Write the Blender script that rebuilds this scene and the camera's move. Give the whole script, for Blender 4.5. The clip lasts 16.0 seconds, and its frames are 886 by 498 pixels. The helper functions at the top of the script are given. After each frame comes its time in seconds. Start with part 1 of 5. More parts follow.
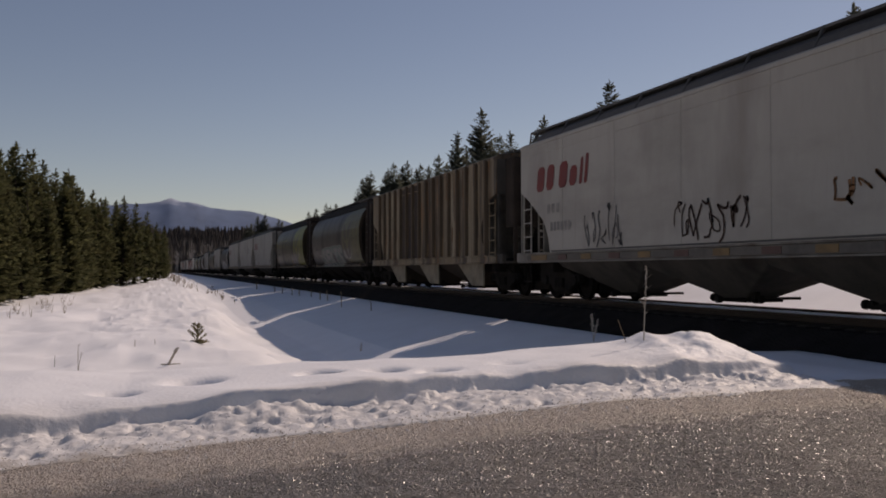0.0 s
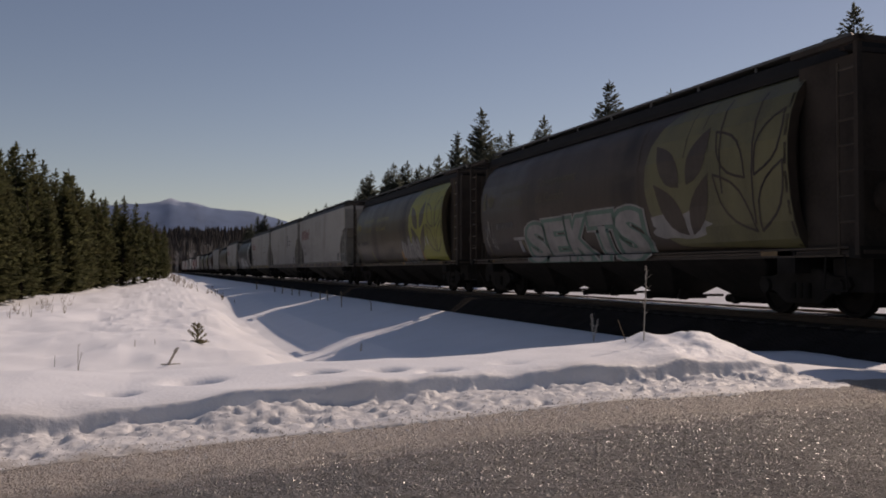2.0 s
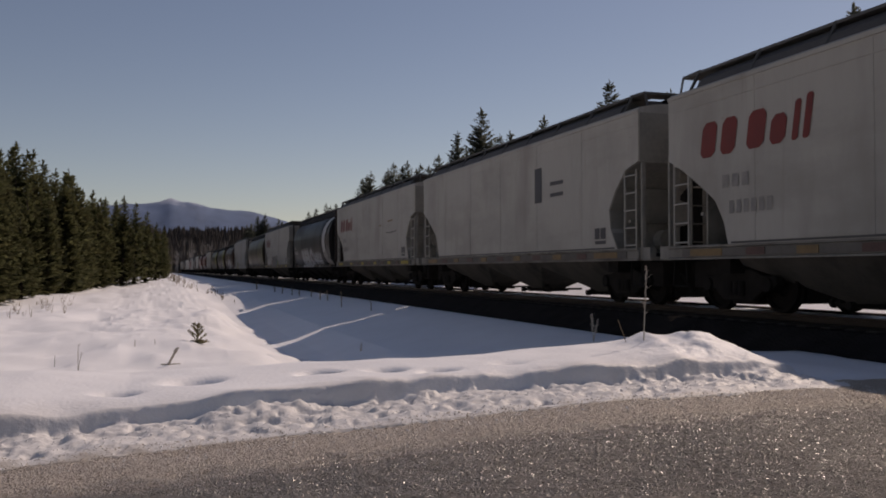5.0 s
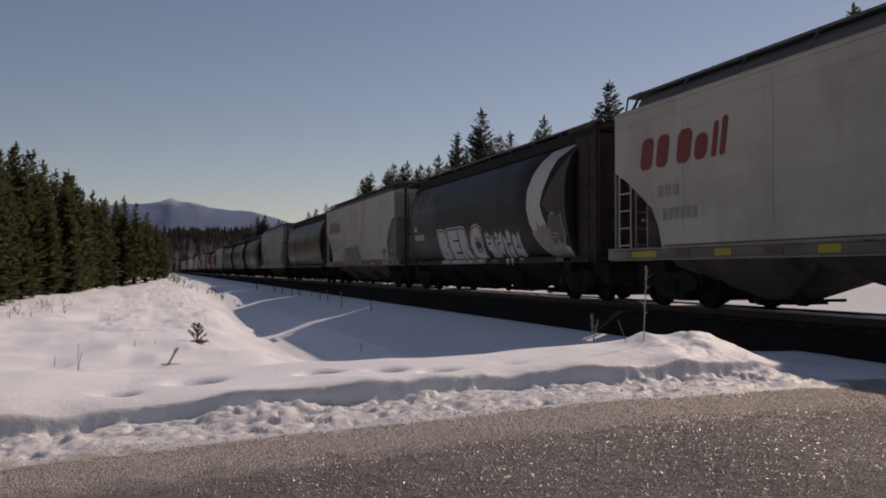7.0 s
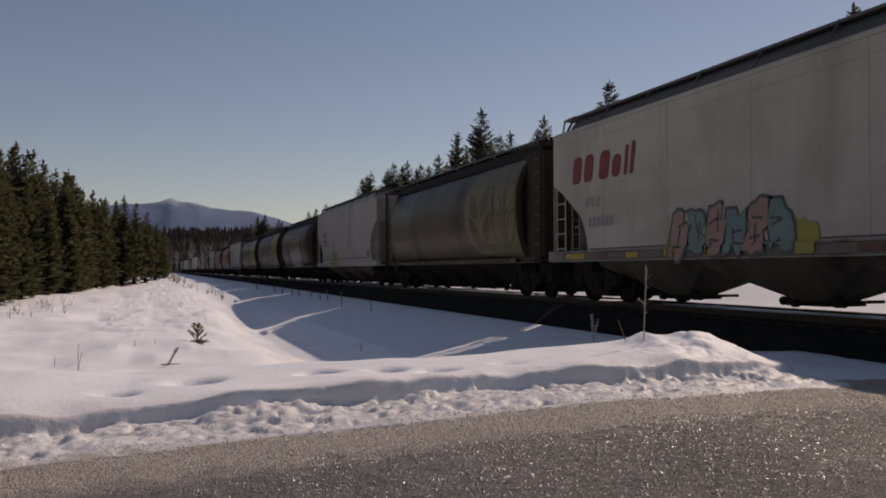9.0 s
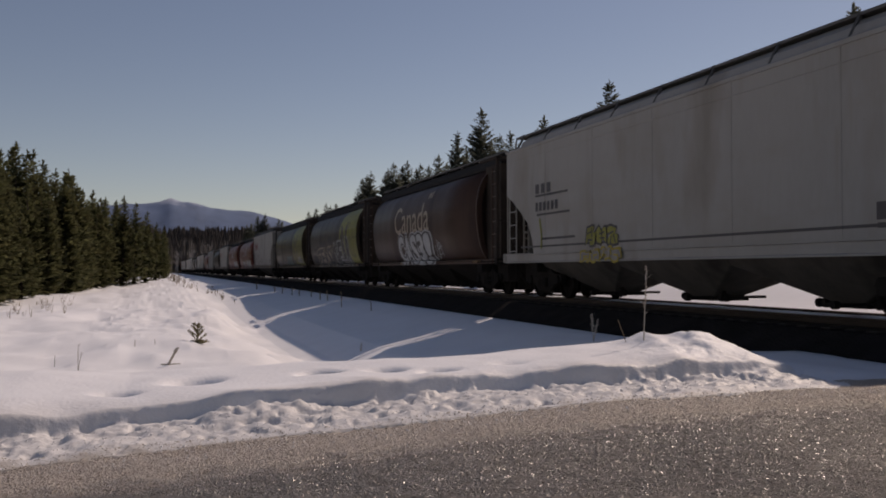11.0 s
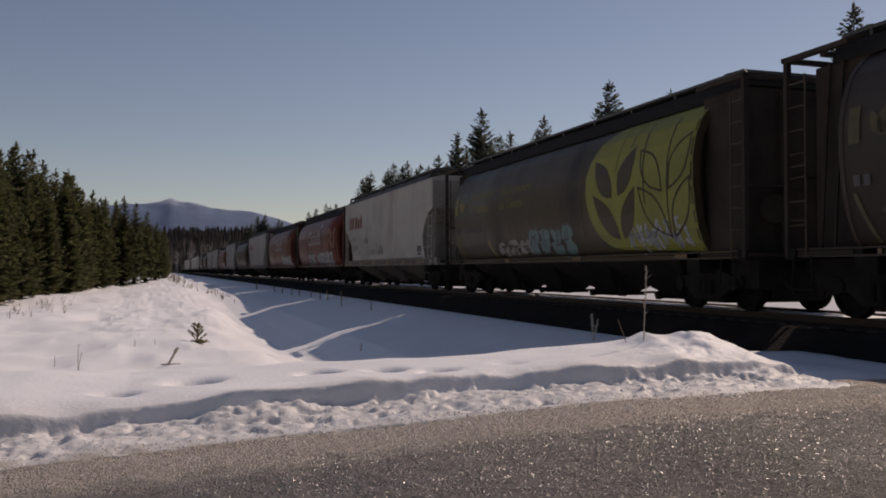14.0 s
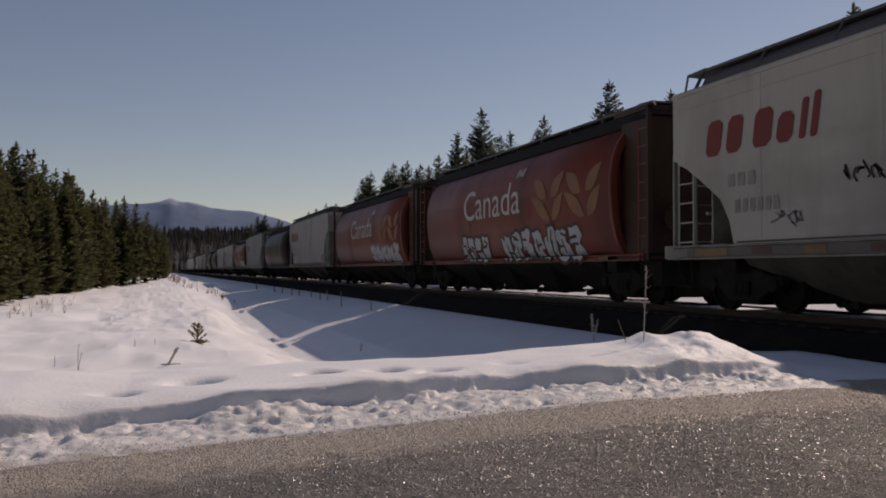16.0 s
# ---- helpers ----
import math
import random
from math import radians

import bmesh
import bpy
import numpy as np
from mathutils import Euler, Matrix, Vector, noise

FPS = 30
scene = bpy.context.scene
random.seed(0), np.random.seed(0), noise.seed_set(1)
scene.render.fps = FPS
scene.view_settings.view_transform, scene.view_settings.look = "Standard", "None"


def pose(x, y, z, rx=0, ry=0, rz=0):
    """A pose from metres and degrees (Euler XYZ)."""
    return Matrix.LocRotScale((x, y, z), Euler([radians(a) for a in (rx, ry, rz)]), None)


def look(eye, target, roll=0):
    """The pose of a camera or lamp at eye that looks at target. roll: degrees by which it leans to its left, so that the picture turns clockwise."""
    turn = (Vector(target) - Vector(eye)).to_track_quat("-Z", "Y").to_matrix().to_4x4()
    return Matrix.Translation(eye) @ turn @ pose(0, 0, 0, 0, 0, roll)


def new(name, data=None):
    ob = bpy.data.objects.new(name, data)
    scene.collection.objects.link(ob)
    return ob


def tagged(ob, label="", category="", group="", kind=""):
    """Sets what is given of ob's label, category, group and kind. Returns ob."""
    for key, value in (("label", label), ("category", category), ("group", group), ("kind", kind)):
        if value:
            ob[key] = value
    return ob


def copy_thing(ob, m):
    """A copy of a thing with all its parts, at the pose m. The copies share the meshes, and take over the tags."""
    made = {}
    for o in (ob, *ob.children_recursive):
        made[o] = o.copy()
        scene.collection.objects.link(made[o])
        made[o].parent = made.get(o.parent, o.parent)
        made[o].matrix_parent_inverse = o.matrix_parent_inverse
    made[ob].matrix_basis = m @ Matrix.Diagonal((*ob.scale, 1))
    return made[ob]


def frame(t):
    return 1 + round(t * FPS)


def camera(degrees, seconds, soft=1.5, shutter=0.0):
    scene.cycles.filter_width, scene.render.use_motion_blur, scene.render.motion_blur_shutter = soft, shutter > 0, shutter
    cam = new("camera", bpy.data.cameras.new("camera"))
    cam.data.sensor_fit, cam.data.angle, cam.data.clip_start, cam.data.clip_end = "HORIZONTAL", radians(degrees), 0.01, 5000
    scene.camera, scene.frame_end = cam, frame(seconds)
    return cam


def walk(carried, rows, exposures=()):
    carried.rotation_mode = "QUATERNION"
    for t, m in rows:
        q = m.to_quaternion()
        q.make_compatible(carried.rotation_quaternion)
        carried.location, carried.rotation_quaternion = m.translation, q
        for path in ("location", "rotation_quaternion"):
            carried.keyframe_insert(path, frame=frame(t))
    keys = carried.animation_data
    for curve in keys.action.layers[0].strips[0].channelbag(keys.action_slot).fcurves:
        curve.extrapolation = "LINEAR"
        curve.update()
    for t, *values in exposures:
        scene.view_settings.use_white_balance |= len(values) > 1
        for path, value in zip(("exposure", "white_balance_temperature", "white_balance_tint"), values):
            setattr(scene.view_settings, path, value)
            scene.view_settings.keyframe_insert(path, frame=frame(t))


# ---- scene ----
# World: x runs from the road towards the track, y along the track, z = 0 at the rail head.
EYE = (0.0, 0.0, 0.77)
YAW, TILT = 17.94, 1.38
cam = camera(53.36, 16.0, soft=1.85)
VIEW = pose(*EYE, 90 + TILT, 0, -YAW)
walk(cam, [(0.0, VIEW), (16.0, VIEW)], exposures=[(0.0, -0.01, 7780, 23), (16.0, -0.01, 7780, 23)])

# ---- light ----
SUN_AZ, SUN_EL = 63.0, 41.9
TO_SUN = Vector((math.sin(radians(SUN_AZ)) * math.cos(radians(SUN_EL)),
                 math.cos(radians(SUN_AZ)) * math.cos(radians(SUN_EL)), math.sin(radians(SUN_EL))))
world = bpy.data.worlds.new("world")
scene.world = world
world.use_nodes = True
wt = world.node_tree
sky = wt.nodes.new("ShaderNodeTexSky")
sky.sky_type, sky.sun_disc = "NISHITA", False
sky.sun_elevation, sky.sun_rotation = radians(SUN_EL), radians(SUN_AZ)
sky.altitude = 1000
sky.air_density, sky.dust_density, sky.ozone_density = 1.0, 0.5, 1.4
wt.links.new(sky.outputs[0], wt.nodes["Background"].inputs[0])
wt.nodes["Background"].inputs[1].default_value = 0.0655
sun = new("sun", bpy.data.lights.new("sun", "SUN"))
sun.data.energy, sun.data.angle, sun.data.color = 2.6, radians(0.55), (1.0, 0.94, 0.86)
sun.matrix_world = look(TO_SUN * 100, (0, 0, 0))


# ---- materials ----
def surface(name, base, rough=0.7, metal=0.0, spread=0.25, scale=3.0, fine=40.0, bump=0.2, dist=0.01, tint=None, tint_amount=0.5,
            tint_scale=1.0, stretch=(1, 1, 1), spec=0.3, random_value=0.0):
    """A painted, mineral or plant surface: base colour with variation at two scales, an optional patchy second colour, relief."""
    m = bpy.data.materials.new(name)
    m.use_nodes = True
    t = m.node_tree
    n, l = t.nodes, t.links
    b = n["Principled BSDF"]
    co = n.new("ShaderNodeTexCoord")
    mp = n.new("ShaderNodeMapping")
    mp.inputs["Scale"].default_value = stretch
    l.new(co.outputs["Object"], mp.inputs[0])

    def cloud(s, detail=5):
        q = n.new("ShaderNodeTexNoise")
        q.inputs["Scale"].default_value, q.inputs["Detail"].default_value = s, detail
        l.new(mp.outputs[0], q.inputs["Vector"])
        return q

    def mixed(fac, a, c):
        q = n.new("ShaderNodeMix")
        q.data_type = "RGBA"
        for sock, v in ((q.inputs[0], fac), (q.inputs[6], a), (q.inputs[7], c)):
            if isinstance(v, (int, float)):
                sock.default_value = v
            elif isinstance(v, (tuple, list)):
                sock.default_value = (*v[:3], 1)
            else:
                l.new(v, sock)
        return q.outputs[2]

    def ramp(src, lo, hi):
        q = n.new("ShaderNodeMapRange")
        q.inputs[1].default_value, q.inputs[2].default_value = lo, hi
        l.new(src, q.inputs[0])
        return q.outputs[0]

    c1, c2 = cloud(scale), cloud(fine, 3)
    dark = tuple(v * (1 - spread) for v in base)
    light = tuple(min(1, v * (1 + spread * 0.7)) for v in base)
    col = mixed(ramp(c1.outputs[0], 0.3, 0.7), dark, light)
    col = mixed(ramp(c2.outputs[0], 0.35, 0.75), col, mixed(0.5, col, light))
    if tint:
        c3 = cloud(tint_scale, 8)
        col = mixed(ramp(c3.outputs[0], 0.62 - 0.3 * tint_amount, 0.78 - 0.2 * tint_amount), col, tint)
    if random_value:
        oi = n.new("ShaderNodeObjectInfo")
        hs = n.new("ShaderNodeHueSaturation")
        rg = n.new("ShaderNodeMapRange")
        rg.inputs[3].default_value, rg.inputs[4].default_value = 1 - random_value, 1 + random_value
        l.new(oi.outputs["Random"], rg.inputs[0])
        l.new(rg.outputs[0], hs.inputs["Value"])
        l.new(col, hs.inputs["Color"])
        col = hs.outputs[0]
    l.new(col, b.inputs["Base Color"])
    rr = n.new("ShaderNodeMapRange")
    rr.inputs[3].default_value, rr.inputs[4].default_value = max(0, rough - 0.12), min(1, rough + 0.12)
    l.new(c1.outputs[0], rr.inputs[0])
    l.new(rr.outputs[0], b.inputs["Roughness"])
    b.inputs["Metallic"].default_value, b.inputs["Specular IOR Level"].default_value = metal, spec
    if bump:
        bp = n.new("ShaderNodeBump")
        bp.inputs["Strength"].default_value, bp.inputs["Distance"].default_value = bump, dist
        l.new(c2.outputs[0], bp.inputs["Height"])
        l.new(bp.outputs[0], b.inputs["Normal"])
    return m


def weathered(m, tone, scale, lo, hi, stretch=(1, 1, 1), amount=1.0):
    """One more layer of dirt, rust or dust over a surface, in patches or runs of its own noise."""
    t = m.node_tree
    n, l = t.nodes, t.links
    b = n["Principled BSDF"]
    co = n.new("ShaderNodeTexCoord")
    mp = n.new("ShaderNodeMapping")
    mp.inputs["Scale"].default_value = stretch
    mp.inputs["Location"].default_value = (scale * 3.1, lo * 17.0, hi * 11.0)
    no = n.new("ShaderNodeTexNoise")
    no.inputs["Scale"].default_value, no.inputs["Detail"].default_value, no.inputs["Roughness"].default_value = scale, 7, 0.6
    rg = n.new("ShaderNodeMapRange")
    rg.interpolation_type = "SMOOTHSTEP"
    rg.inputs[1].default_value, rg.inputs[2].default_value, rg.inputs[4].default_value = lo, hi, amount
    mx = n.new("ShaderNodeMix")
    mx.data_type = "RGBA"
    mx.inputs[7].default_value = (*tone, 1)
    l.new(co.outputs["Object"], mp.inputs[0])
    l.new(mp.outputs[0], no.inputs["Vector"])
    l.new(no.outputs[0], rg.inputs[0])
    l.new(rg.outputs[0], mx.inputs[0])
    l.new(b.inputs["Base Color"].links[0].from_socket, mx.inputs[6])
    l.new(mx.outputs[2], b.inputs["Base Color"])


SNOW = surface("snow", (0.80, 0.81, 0.84), 0.55, spread=0.05, scale=0.8, fine=28, bump=0.35, dist=0.02, spec=0.35)
ROAD = surface("wet_gravel_road", (0.088, 0.072, 0.056), 0.38, spread=0.5, scale=0.9, fine=70, bump=1.0, dist=0.04, spec=1.0)
GRAVEL = surface("wet_gravel_stones", (0.170, 0.140, 0.112), 0.29, spread=0.6, scale=30, fine=90, bump=0.2, spec=1.0)


def translucent(m, share):
    """Thin needles: part of the light passes through."""
    t = m.node_tree
    b = t.nodes["Principled BSDF"]
    tr = t.nodes.new("ShaderNodeBsdfTranslucent")
    mx = t.nodes.new("ShaderNodeMixShader")
    mx.inputs[0].default_value = share
    t.links.new(b.inputs["Base Color"].links[0].from_socket, tr.inputs[0])
    t.links.new(b.outputs[0], mx.inputs[1])
    t.links.new(tr.outputs[0], mx.inputs[2])
    t.links.new(mx.outputs[0], t.nodes["Material Output"].inputs[0])


def roadside(m, y0, y1, tone, reach, rough=None):
    """A tone beside the road, such as slush and grit at the snow edge: it takes over between two lines, broken up by
    noise.
    """
    t = m.node_tree
    n, l = t.nodes, t.links
    b = n["Principled BSDF"]
    co = n.new("ShaderNodeTexCoord")
    sep = n.new("ShaderNodeSeparateXYZ")
    l.new(co.outputs["Object"], sep.inputs[0])
    no = n.new("ShaderNodeTexNoise")
    no.inputs["Scale"].default_value, no.inputs["Detail"].default_value = 5.0, 8
    l.new(co.outputs["Object"], no.inputs["Vector"])
    ad = n.new("ShaderNodeMath")
    ad.operation = "MULTIPLY_ADD"
    ad.inputs[1].default_value = reach
    l.new(no.outputs[0], ad.inputs[0])
    l.new(sep.outputs[1], ad.inputs[2])
    mr = n.new("ShaderNodeMapRange")
    mr.interpolation_type = "SMOOTHSTEP"
    mr.inputs[1].default_value, mr.inputs[2].default_value = y0 + reach / 2, y1 + reach / 2
    l.new(ad.outputs[0], mr.inputs[0])
    mx = n.new("ShaderNodeMix")
    mx.data_type = "RGBA"
    l.new(mr.outputs[0], mx.inputs[0])
    old = b.inputs["Base Color"].links[0].from_socket
    l.new(old, mx.inputs[6])
    mx.inputs[7].default_value = (*tone, 1)
    l.new(mx.outputs[2], b.inputs["Base Color"])


roadside(ROAD, 4.72, 5.18, (0.39, 0.325, 0.262), 0.9)
# greyer tone over the road-facing front of the ploughed bank
roadside(SNOW, 7.0, 6.4, (0.62, 0.615, 0.62), 0.4)
roadside(SNOW, 5.92, 5.58, (0.37, 0.32, 0.265), 0.5)
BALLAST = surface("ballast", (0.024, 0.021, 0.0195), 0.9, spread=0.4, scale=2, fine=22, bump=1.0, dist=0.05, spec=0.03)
RAILSTEEL = surface("rail_steel", (0.05, 0.035, 0.025), 0.5, 0.6, spread=0.3, scale=2, fine=30)
TIE = surface("creosoted_tie", (0.05, 0.04, 0.033), 0.9, spread=0.4, fine=30, stretch=(1, 6, 6))
BARK = surface("bark", (0.09, 0.065, 0.05), 0.95, spread=0.4, scale=8, fine=60, bump=0.6, stretch=(1, 1, 0.3))
NEEDLE = surface("pine_needles", (0.118, 0.124, 0.060), 0.65, spread=0.45, scale=1.2, fine=14, bump=0, tint=(0.10, 0.092, 0.042),
                 tint_amount=0.5, tint_scale=0.8, random_value=0.25)
# brownish grey of the far wood, lightened by distance haze put into the colour
FARWOOD = surface("far_forest", (0.125, 0.112, 0.106), 0.9, spread=0.2, scale=0.05, fine=0.6, bump=0)
SPRUCE = surface("spruce_needles", (0.115, 0.125, 0.098), 0.65, spread=0.45, scale=1.2, fine=14, bump=0, random_value=0.25)
for leafy in (NEEDLE, SPRUCE, FARWOOD):
    translucent(leafy, 0.65)
SAPLINGNEEDLE = surface("tan_green_sapling_needles", (0.25, 0.215, 0.12), 0.65, spread=0.35, scale=6, fine=40, bump=0)
CLODS = surface("snow_clods", (0.78, 0.77, 0.77), 0.6, spread=0.12, scale=6, fine=60, bump=0.2, spec=0.4)
SLUSHCLODS = surface("tan_slush_clods", (0.31, 0.26, 0.21), 0.5, spread=0.6, scale=9, fine=60, bump=0.3, spec=0.6)
FROSTWEED = surface("frosted_dead_weed", (0.42, 0.37, 0.31), 0.8, spread=0.3, scale=12, fine=60)
DRYWEED = surface("dry_weed", (0.20, 0.15, 0.10), 0.85, spread=0.35, scale=12, fine=60)
DARKSTEEL = surface("grimy_black_steel", (0.019, 0.017, 0.0153), 0.9, 0.0, spread=0.4, scale=3, fine=30, bump=0.3, spec=0.06)
WHEELSTEEL = surface("brown_wheel_steel", (0.011, 0.0092, 0.008), 0.85, 0.0, spread=0.4, scale=5, fine=40, spec=0.08)
ROOFGREY = surface("sooty_grey_roof_sheet", (0.075, 0.070, 0.066), 0.7, spread=0.3, scale=1.5, fine=12, bump=0.1, stretch=(1, 0.4, 1))
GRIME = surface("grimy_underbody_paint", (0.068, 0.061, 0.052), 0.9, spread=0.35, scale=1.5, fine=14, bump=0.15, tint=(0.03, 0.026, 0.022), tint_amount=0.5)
GALV = surface("galvanised_grating", (0.09, 0.088, 0.083), 0.6, 0.3, spread=0.3, scale=5, fine=50)
WHITEPAINT = surface("weathered_white_paint", (0.345, 0.323, 0.284), 0.55, spread=0.10, scale=0.7, fine=9, bump=0.05, tint=(0.26, 0.235, 0.205),
                     tint_amount=0.35, tint_scale=0.9, spec=0.28, stretch=(1, 1, 0.35))
GREYPAINT = surface("dusty_grey_paint", (0.27, 0.26, 0.24), 0.55, spread=0.10, scale=0.7, fine=9, bump=0.05, tint=(0.20, 0.18, 0.155),
                    tint_amount=0.35, tint_scale=0.9, spec=0.28, stretch=(1, 1, 0.35))
BROWNPAINT = surface("brown_weathered_paint", (0.0589, 0.0434, 0.0322), 0.45, spread=0.25, scale=0.8, fine=9, bump=0.05, tint=(0.031, 0.0236, 0.0198),
                     tint_amount=0.5, tint_scale=0.8, spec=0.15, stretch=(1, 1, 0.35))
BLACKPAINT = surface("sooty_black_paint", (0.0223, 0.0205, 0.0205), 0.45, spread=0.25, scale=0.8, fine=9, bump=0.05, tint=(0.0403, 0.0341, 0.0298),
                     tint_amount=0.35, tint_scale=0.8, spec=0.15, stretch=(1, 1, 0.35))
OLIVEPAINT = surface("olive_brown_paint", (0.069, 0.052, 0.031), 0.42, spread=0.25, scale=0.8, fine=9, bump=0.05, tint=(0.0341, 0.026, 0.0198),
                     tint_amount=0.5, tint_scale=0.8, spec=0.15, stretch=(1, 1, 0.35))
REDPAINT = surface("faded_red_paint", (0.1584, 0.0346, 0.0202), 0.45, spread=0.2, scale=0.8, fine=9, bump=0.05, tint=(0.0864, 0.0274, 0.0194),
                   tint_amount=0.4, tint_scale=0.8, spec=0.28, stretch=(1, 1, 0.35))
MAROONPAINT = surface("maroon_paint", (0.052, 0.029, 0.0205), 0.45, spread=0.2, scale=0.8, fine=9, bump=0.05, tint=(0.0341, 0.0198, 0.0167),
                      tint_amount=0.45, tint_scale=0.8, spec=0.15, stretch=(1, 1, 0.35))
RUSTPAINT = surface("rusty_brown_paint", (0.195, 0.152, 0.098), 0.7, spread=0.4, scale=1.6, fine=12, bump=0.1, tint=(0.21, 0.178, 0.125),
                    tint_amount=0.45, tint_scale=0.6, stretch=(1, 1, 0.2), spec=0.3)
weathered(RUSTPAINT, (0.052, 0.037, 0.026), 0.75, 0.44, 0.58, (1, 1.2, 0.10), 0.85)
weathered(RUSTPAINT, (0.30, 0.25, 0.18), 2.2, 0.52, 0.68, (1, 1, 0.16), 0.7)
weathered(RUSTPAINT, (0.17, 0.080, 0.030), 3.0, 0.55, 0.68, (1, 1, 0.22), 0.85)
weathered(RUSTPAINT, (0.022, 0.017, 0.014), 4.5, 0.58, 0.72, (1, 1, 0.10), 0.8)
for dusty, dust in ((BROWNPAINT, (0.105, 0.085, 0.066)), (OLIVEPAINT, (0.105, 0.082, 0.055)), (BLACKPAINT, (0.060, 0.055, 0.051)), (MAROONPAINT, (0.095, 0.060, 0.045)), (REDPAINT, (0.20, 0.085, 0.055))):
    weathered(dusty, dust, 0.8, 0.50, 0.72, (1, 0.45, 1.3), 0.35)
    weathered(dusty, tuple(v * 0.3 for v in dust), 2.2, 0.55, 0.75, (1, 1, 0.12), 0.6)
for pale in (WHITEPAINT, GREYPAINT):
    weathered(pale, (0.20, 0.165, 0.125), 3.0, 0.60, 0.78, (1, 1, 0.07), 0.55)
    weathered(pale, (0.235, 0.215, 0.185), 0.7, 0.48, 0.70, (1, 0.4, 1.2), 0.5)
    weathered(pale, (0.12, 0.085, 0.055), 7.0, 0.70, 0.80, (1, 0.5, 1.0), 0.6)
# rusty ribs, their shading put into a base darker than the body paint
RIBBROWN = surface("dark_rusty_rib_paint", (0.095, 0.071, 0.048), 0.75, spread=0.45, scale=1.6, fine=12, bump=0.1, tint=(0.14, 0.08, 0.04), tint_amount=0.4, stretch=(1, 1, 0.25))
DARKBAY = surface("dark_brown_bay_paint", (0.034, 0.025, 0.020), 0.75, spread=0.4, scale=1.2, fine=12, bump=0.1, stretch=(1, 1, 0.3))
CREAMBAY = surface("rust_streaked_cream_bay_paint", (0.27, 0.225, 0.155), 0.75, spread=0.3, scale=1.6, fine=12, bump=0.1, stretch=(1, 1, 0.3))
weathered(DARKBAY, (0.10, 0.075, 0.05), 3.0, 0.58, 0.72, (1, 1, 0.15), 0.6)
weathered(CREAMBAY, (0.15, 0.072, 0.030), 2.4, 0.50, 0.64, (1, 1.3, 0.16), 0.9)
weathered(CREAMBAY, (0.06, 0.042, 0.03), 1.3, 0.50, 0.66, (1, 1, 0.4), 0.75)
CHUTEBEIGE = surface("beige_rusty_hopper_plate", (0.23, 0.196, 0.142), 0.75, spread=0.35, scale=1.2, fine=12, bump=0.1, tint=(0.07, 0.05, 0.035), tint_amount=0.5, tint_scale=0.9)
ROOFBLACK = surface("soot_black_roof", (0.017, 0.0155, 0.0145), 0.8, spread=0.4, scale=1.5, fine=12, bump=0.1, spec=0.15)
DECALRED = surface("red_lettering", (0.155, 0.024, 0.018), 0.5, spread=0.15, bump=0)
DECALYELLOW = surface("yellow_lettering", (0.3025, 0.231, 0.0275), 0.5, spread=0.2, bump=0)
FADEDYELLOW = surface("faded_yellow_words", (0.19, 0.150, 0.040), 0.5, spread=0.3, bump=0)
DIMYELLOW = surface("worn_yellow_words", (0.085, 0.068, 0.034), 0.5, spread=0.4, bump=0)
DULLRED = surface("dull_red_reflector", (0.085, 0.042, 0.034), 0.5, spread=0.4, bump=0)
DULLORANGE = surface("dull_orange_reflector", (0.17, 0.105, 0.045), 0.5, spread=0.4, bump=0)
DECALLIME = surface("faded_yellow_green_emblem", (0.195, 0.188, 0.036), 0.5, spread=0.25, scale=1.0, bump=0)
SOOTSTAIN = surface("soot_stain", (0.066, 0.051, 0.034), 0.8, spread=0.5, scale=2.5, fine=25, bump=0.1, stretch=(1, 1, 0.25))
PALESTAIN = surface("pale_worn_patch", (0.15, 0.124, 0.085), 0.75, spread=0.45, scale=2.5, fine=25, bump=0.1, stretch=(1, 1, 0.25))
ORANGERUST = surface("orange_rust", (0.13, 0.07, 0.032), 0.85, spread=0.5, scale=3, fine=30, bump=0.2, stretch=(1, 1, 0.3))
ENDBROWN = surface("sooty_brown_end_steel", (0.040, 0.031, 0.025), 0.9, spread=0.4, scale=1.5, fine=14, bump=0.15, spec=0.2)
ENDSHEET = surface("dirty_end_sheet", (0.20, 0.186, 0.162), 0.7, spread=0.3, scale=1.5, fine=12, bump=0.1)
DECALFADED = surface("faded_olive_emblem", (0.102, 0.090, 0.040), 0.5, spread=0.35, scale=1.5, bump=0, stretch=(1, 1, 0.3))
DECALWHITE = surface("white_lettering", (0.385, 0.374, 0.352), 0.5, spread=0.12, bump=0)
DECALCREAM = surface("cream_lettering", (0.3025, 0.2475, 0.187), 0.5, spread=0.15, bump=0)
DECALGREY = surface("worn_grey_stencil", (0.209, 0.1925, 0.176), 0.6, spread=0.3, bump=0)
DECALDIM = surface("worn_dim_stencil", (0.075, 0.070, 0.066), 0.6, spread=0.3, bump=0)
DECALDARK = surface("near_black_spray_paint", (0.014, 0.013, 0.013), 0.5, spread=0.2, bump=0)
DECALBLACK = surface("black_spray_paint", (0.06, 0.055, 0.055), 0.5, spread=0.2, bump=0)
DECALGOLD = surface("gold_wheat_emblem", (0.20, 0.092, 0.036), 0.5, spread=0.2, bump=0)
SPRAYTEAL = surface("teal_spray_paint", (0.10, 0.16, 0.148), 0.5, spread=0.2, bump=0)
SPRAYPINK = surface("salmon_spray_paint", (0.25, 0.15, 0.128), 0.5, spread=0.2, bump=0)
SPRAYGREEN = surface("grey_green_spray_paint", (0.075, 0.125, 0.095), 0.5, spread=0.3, bump=0)
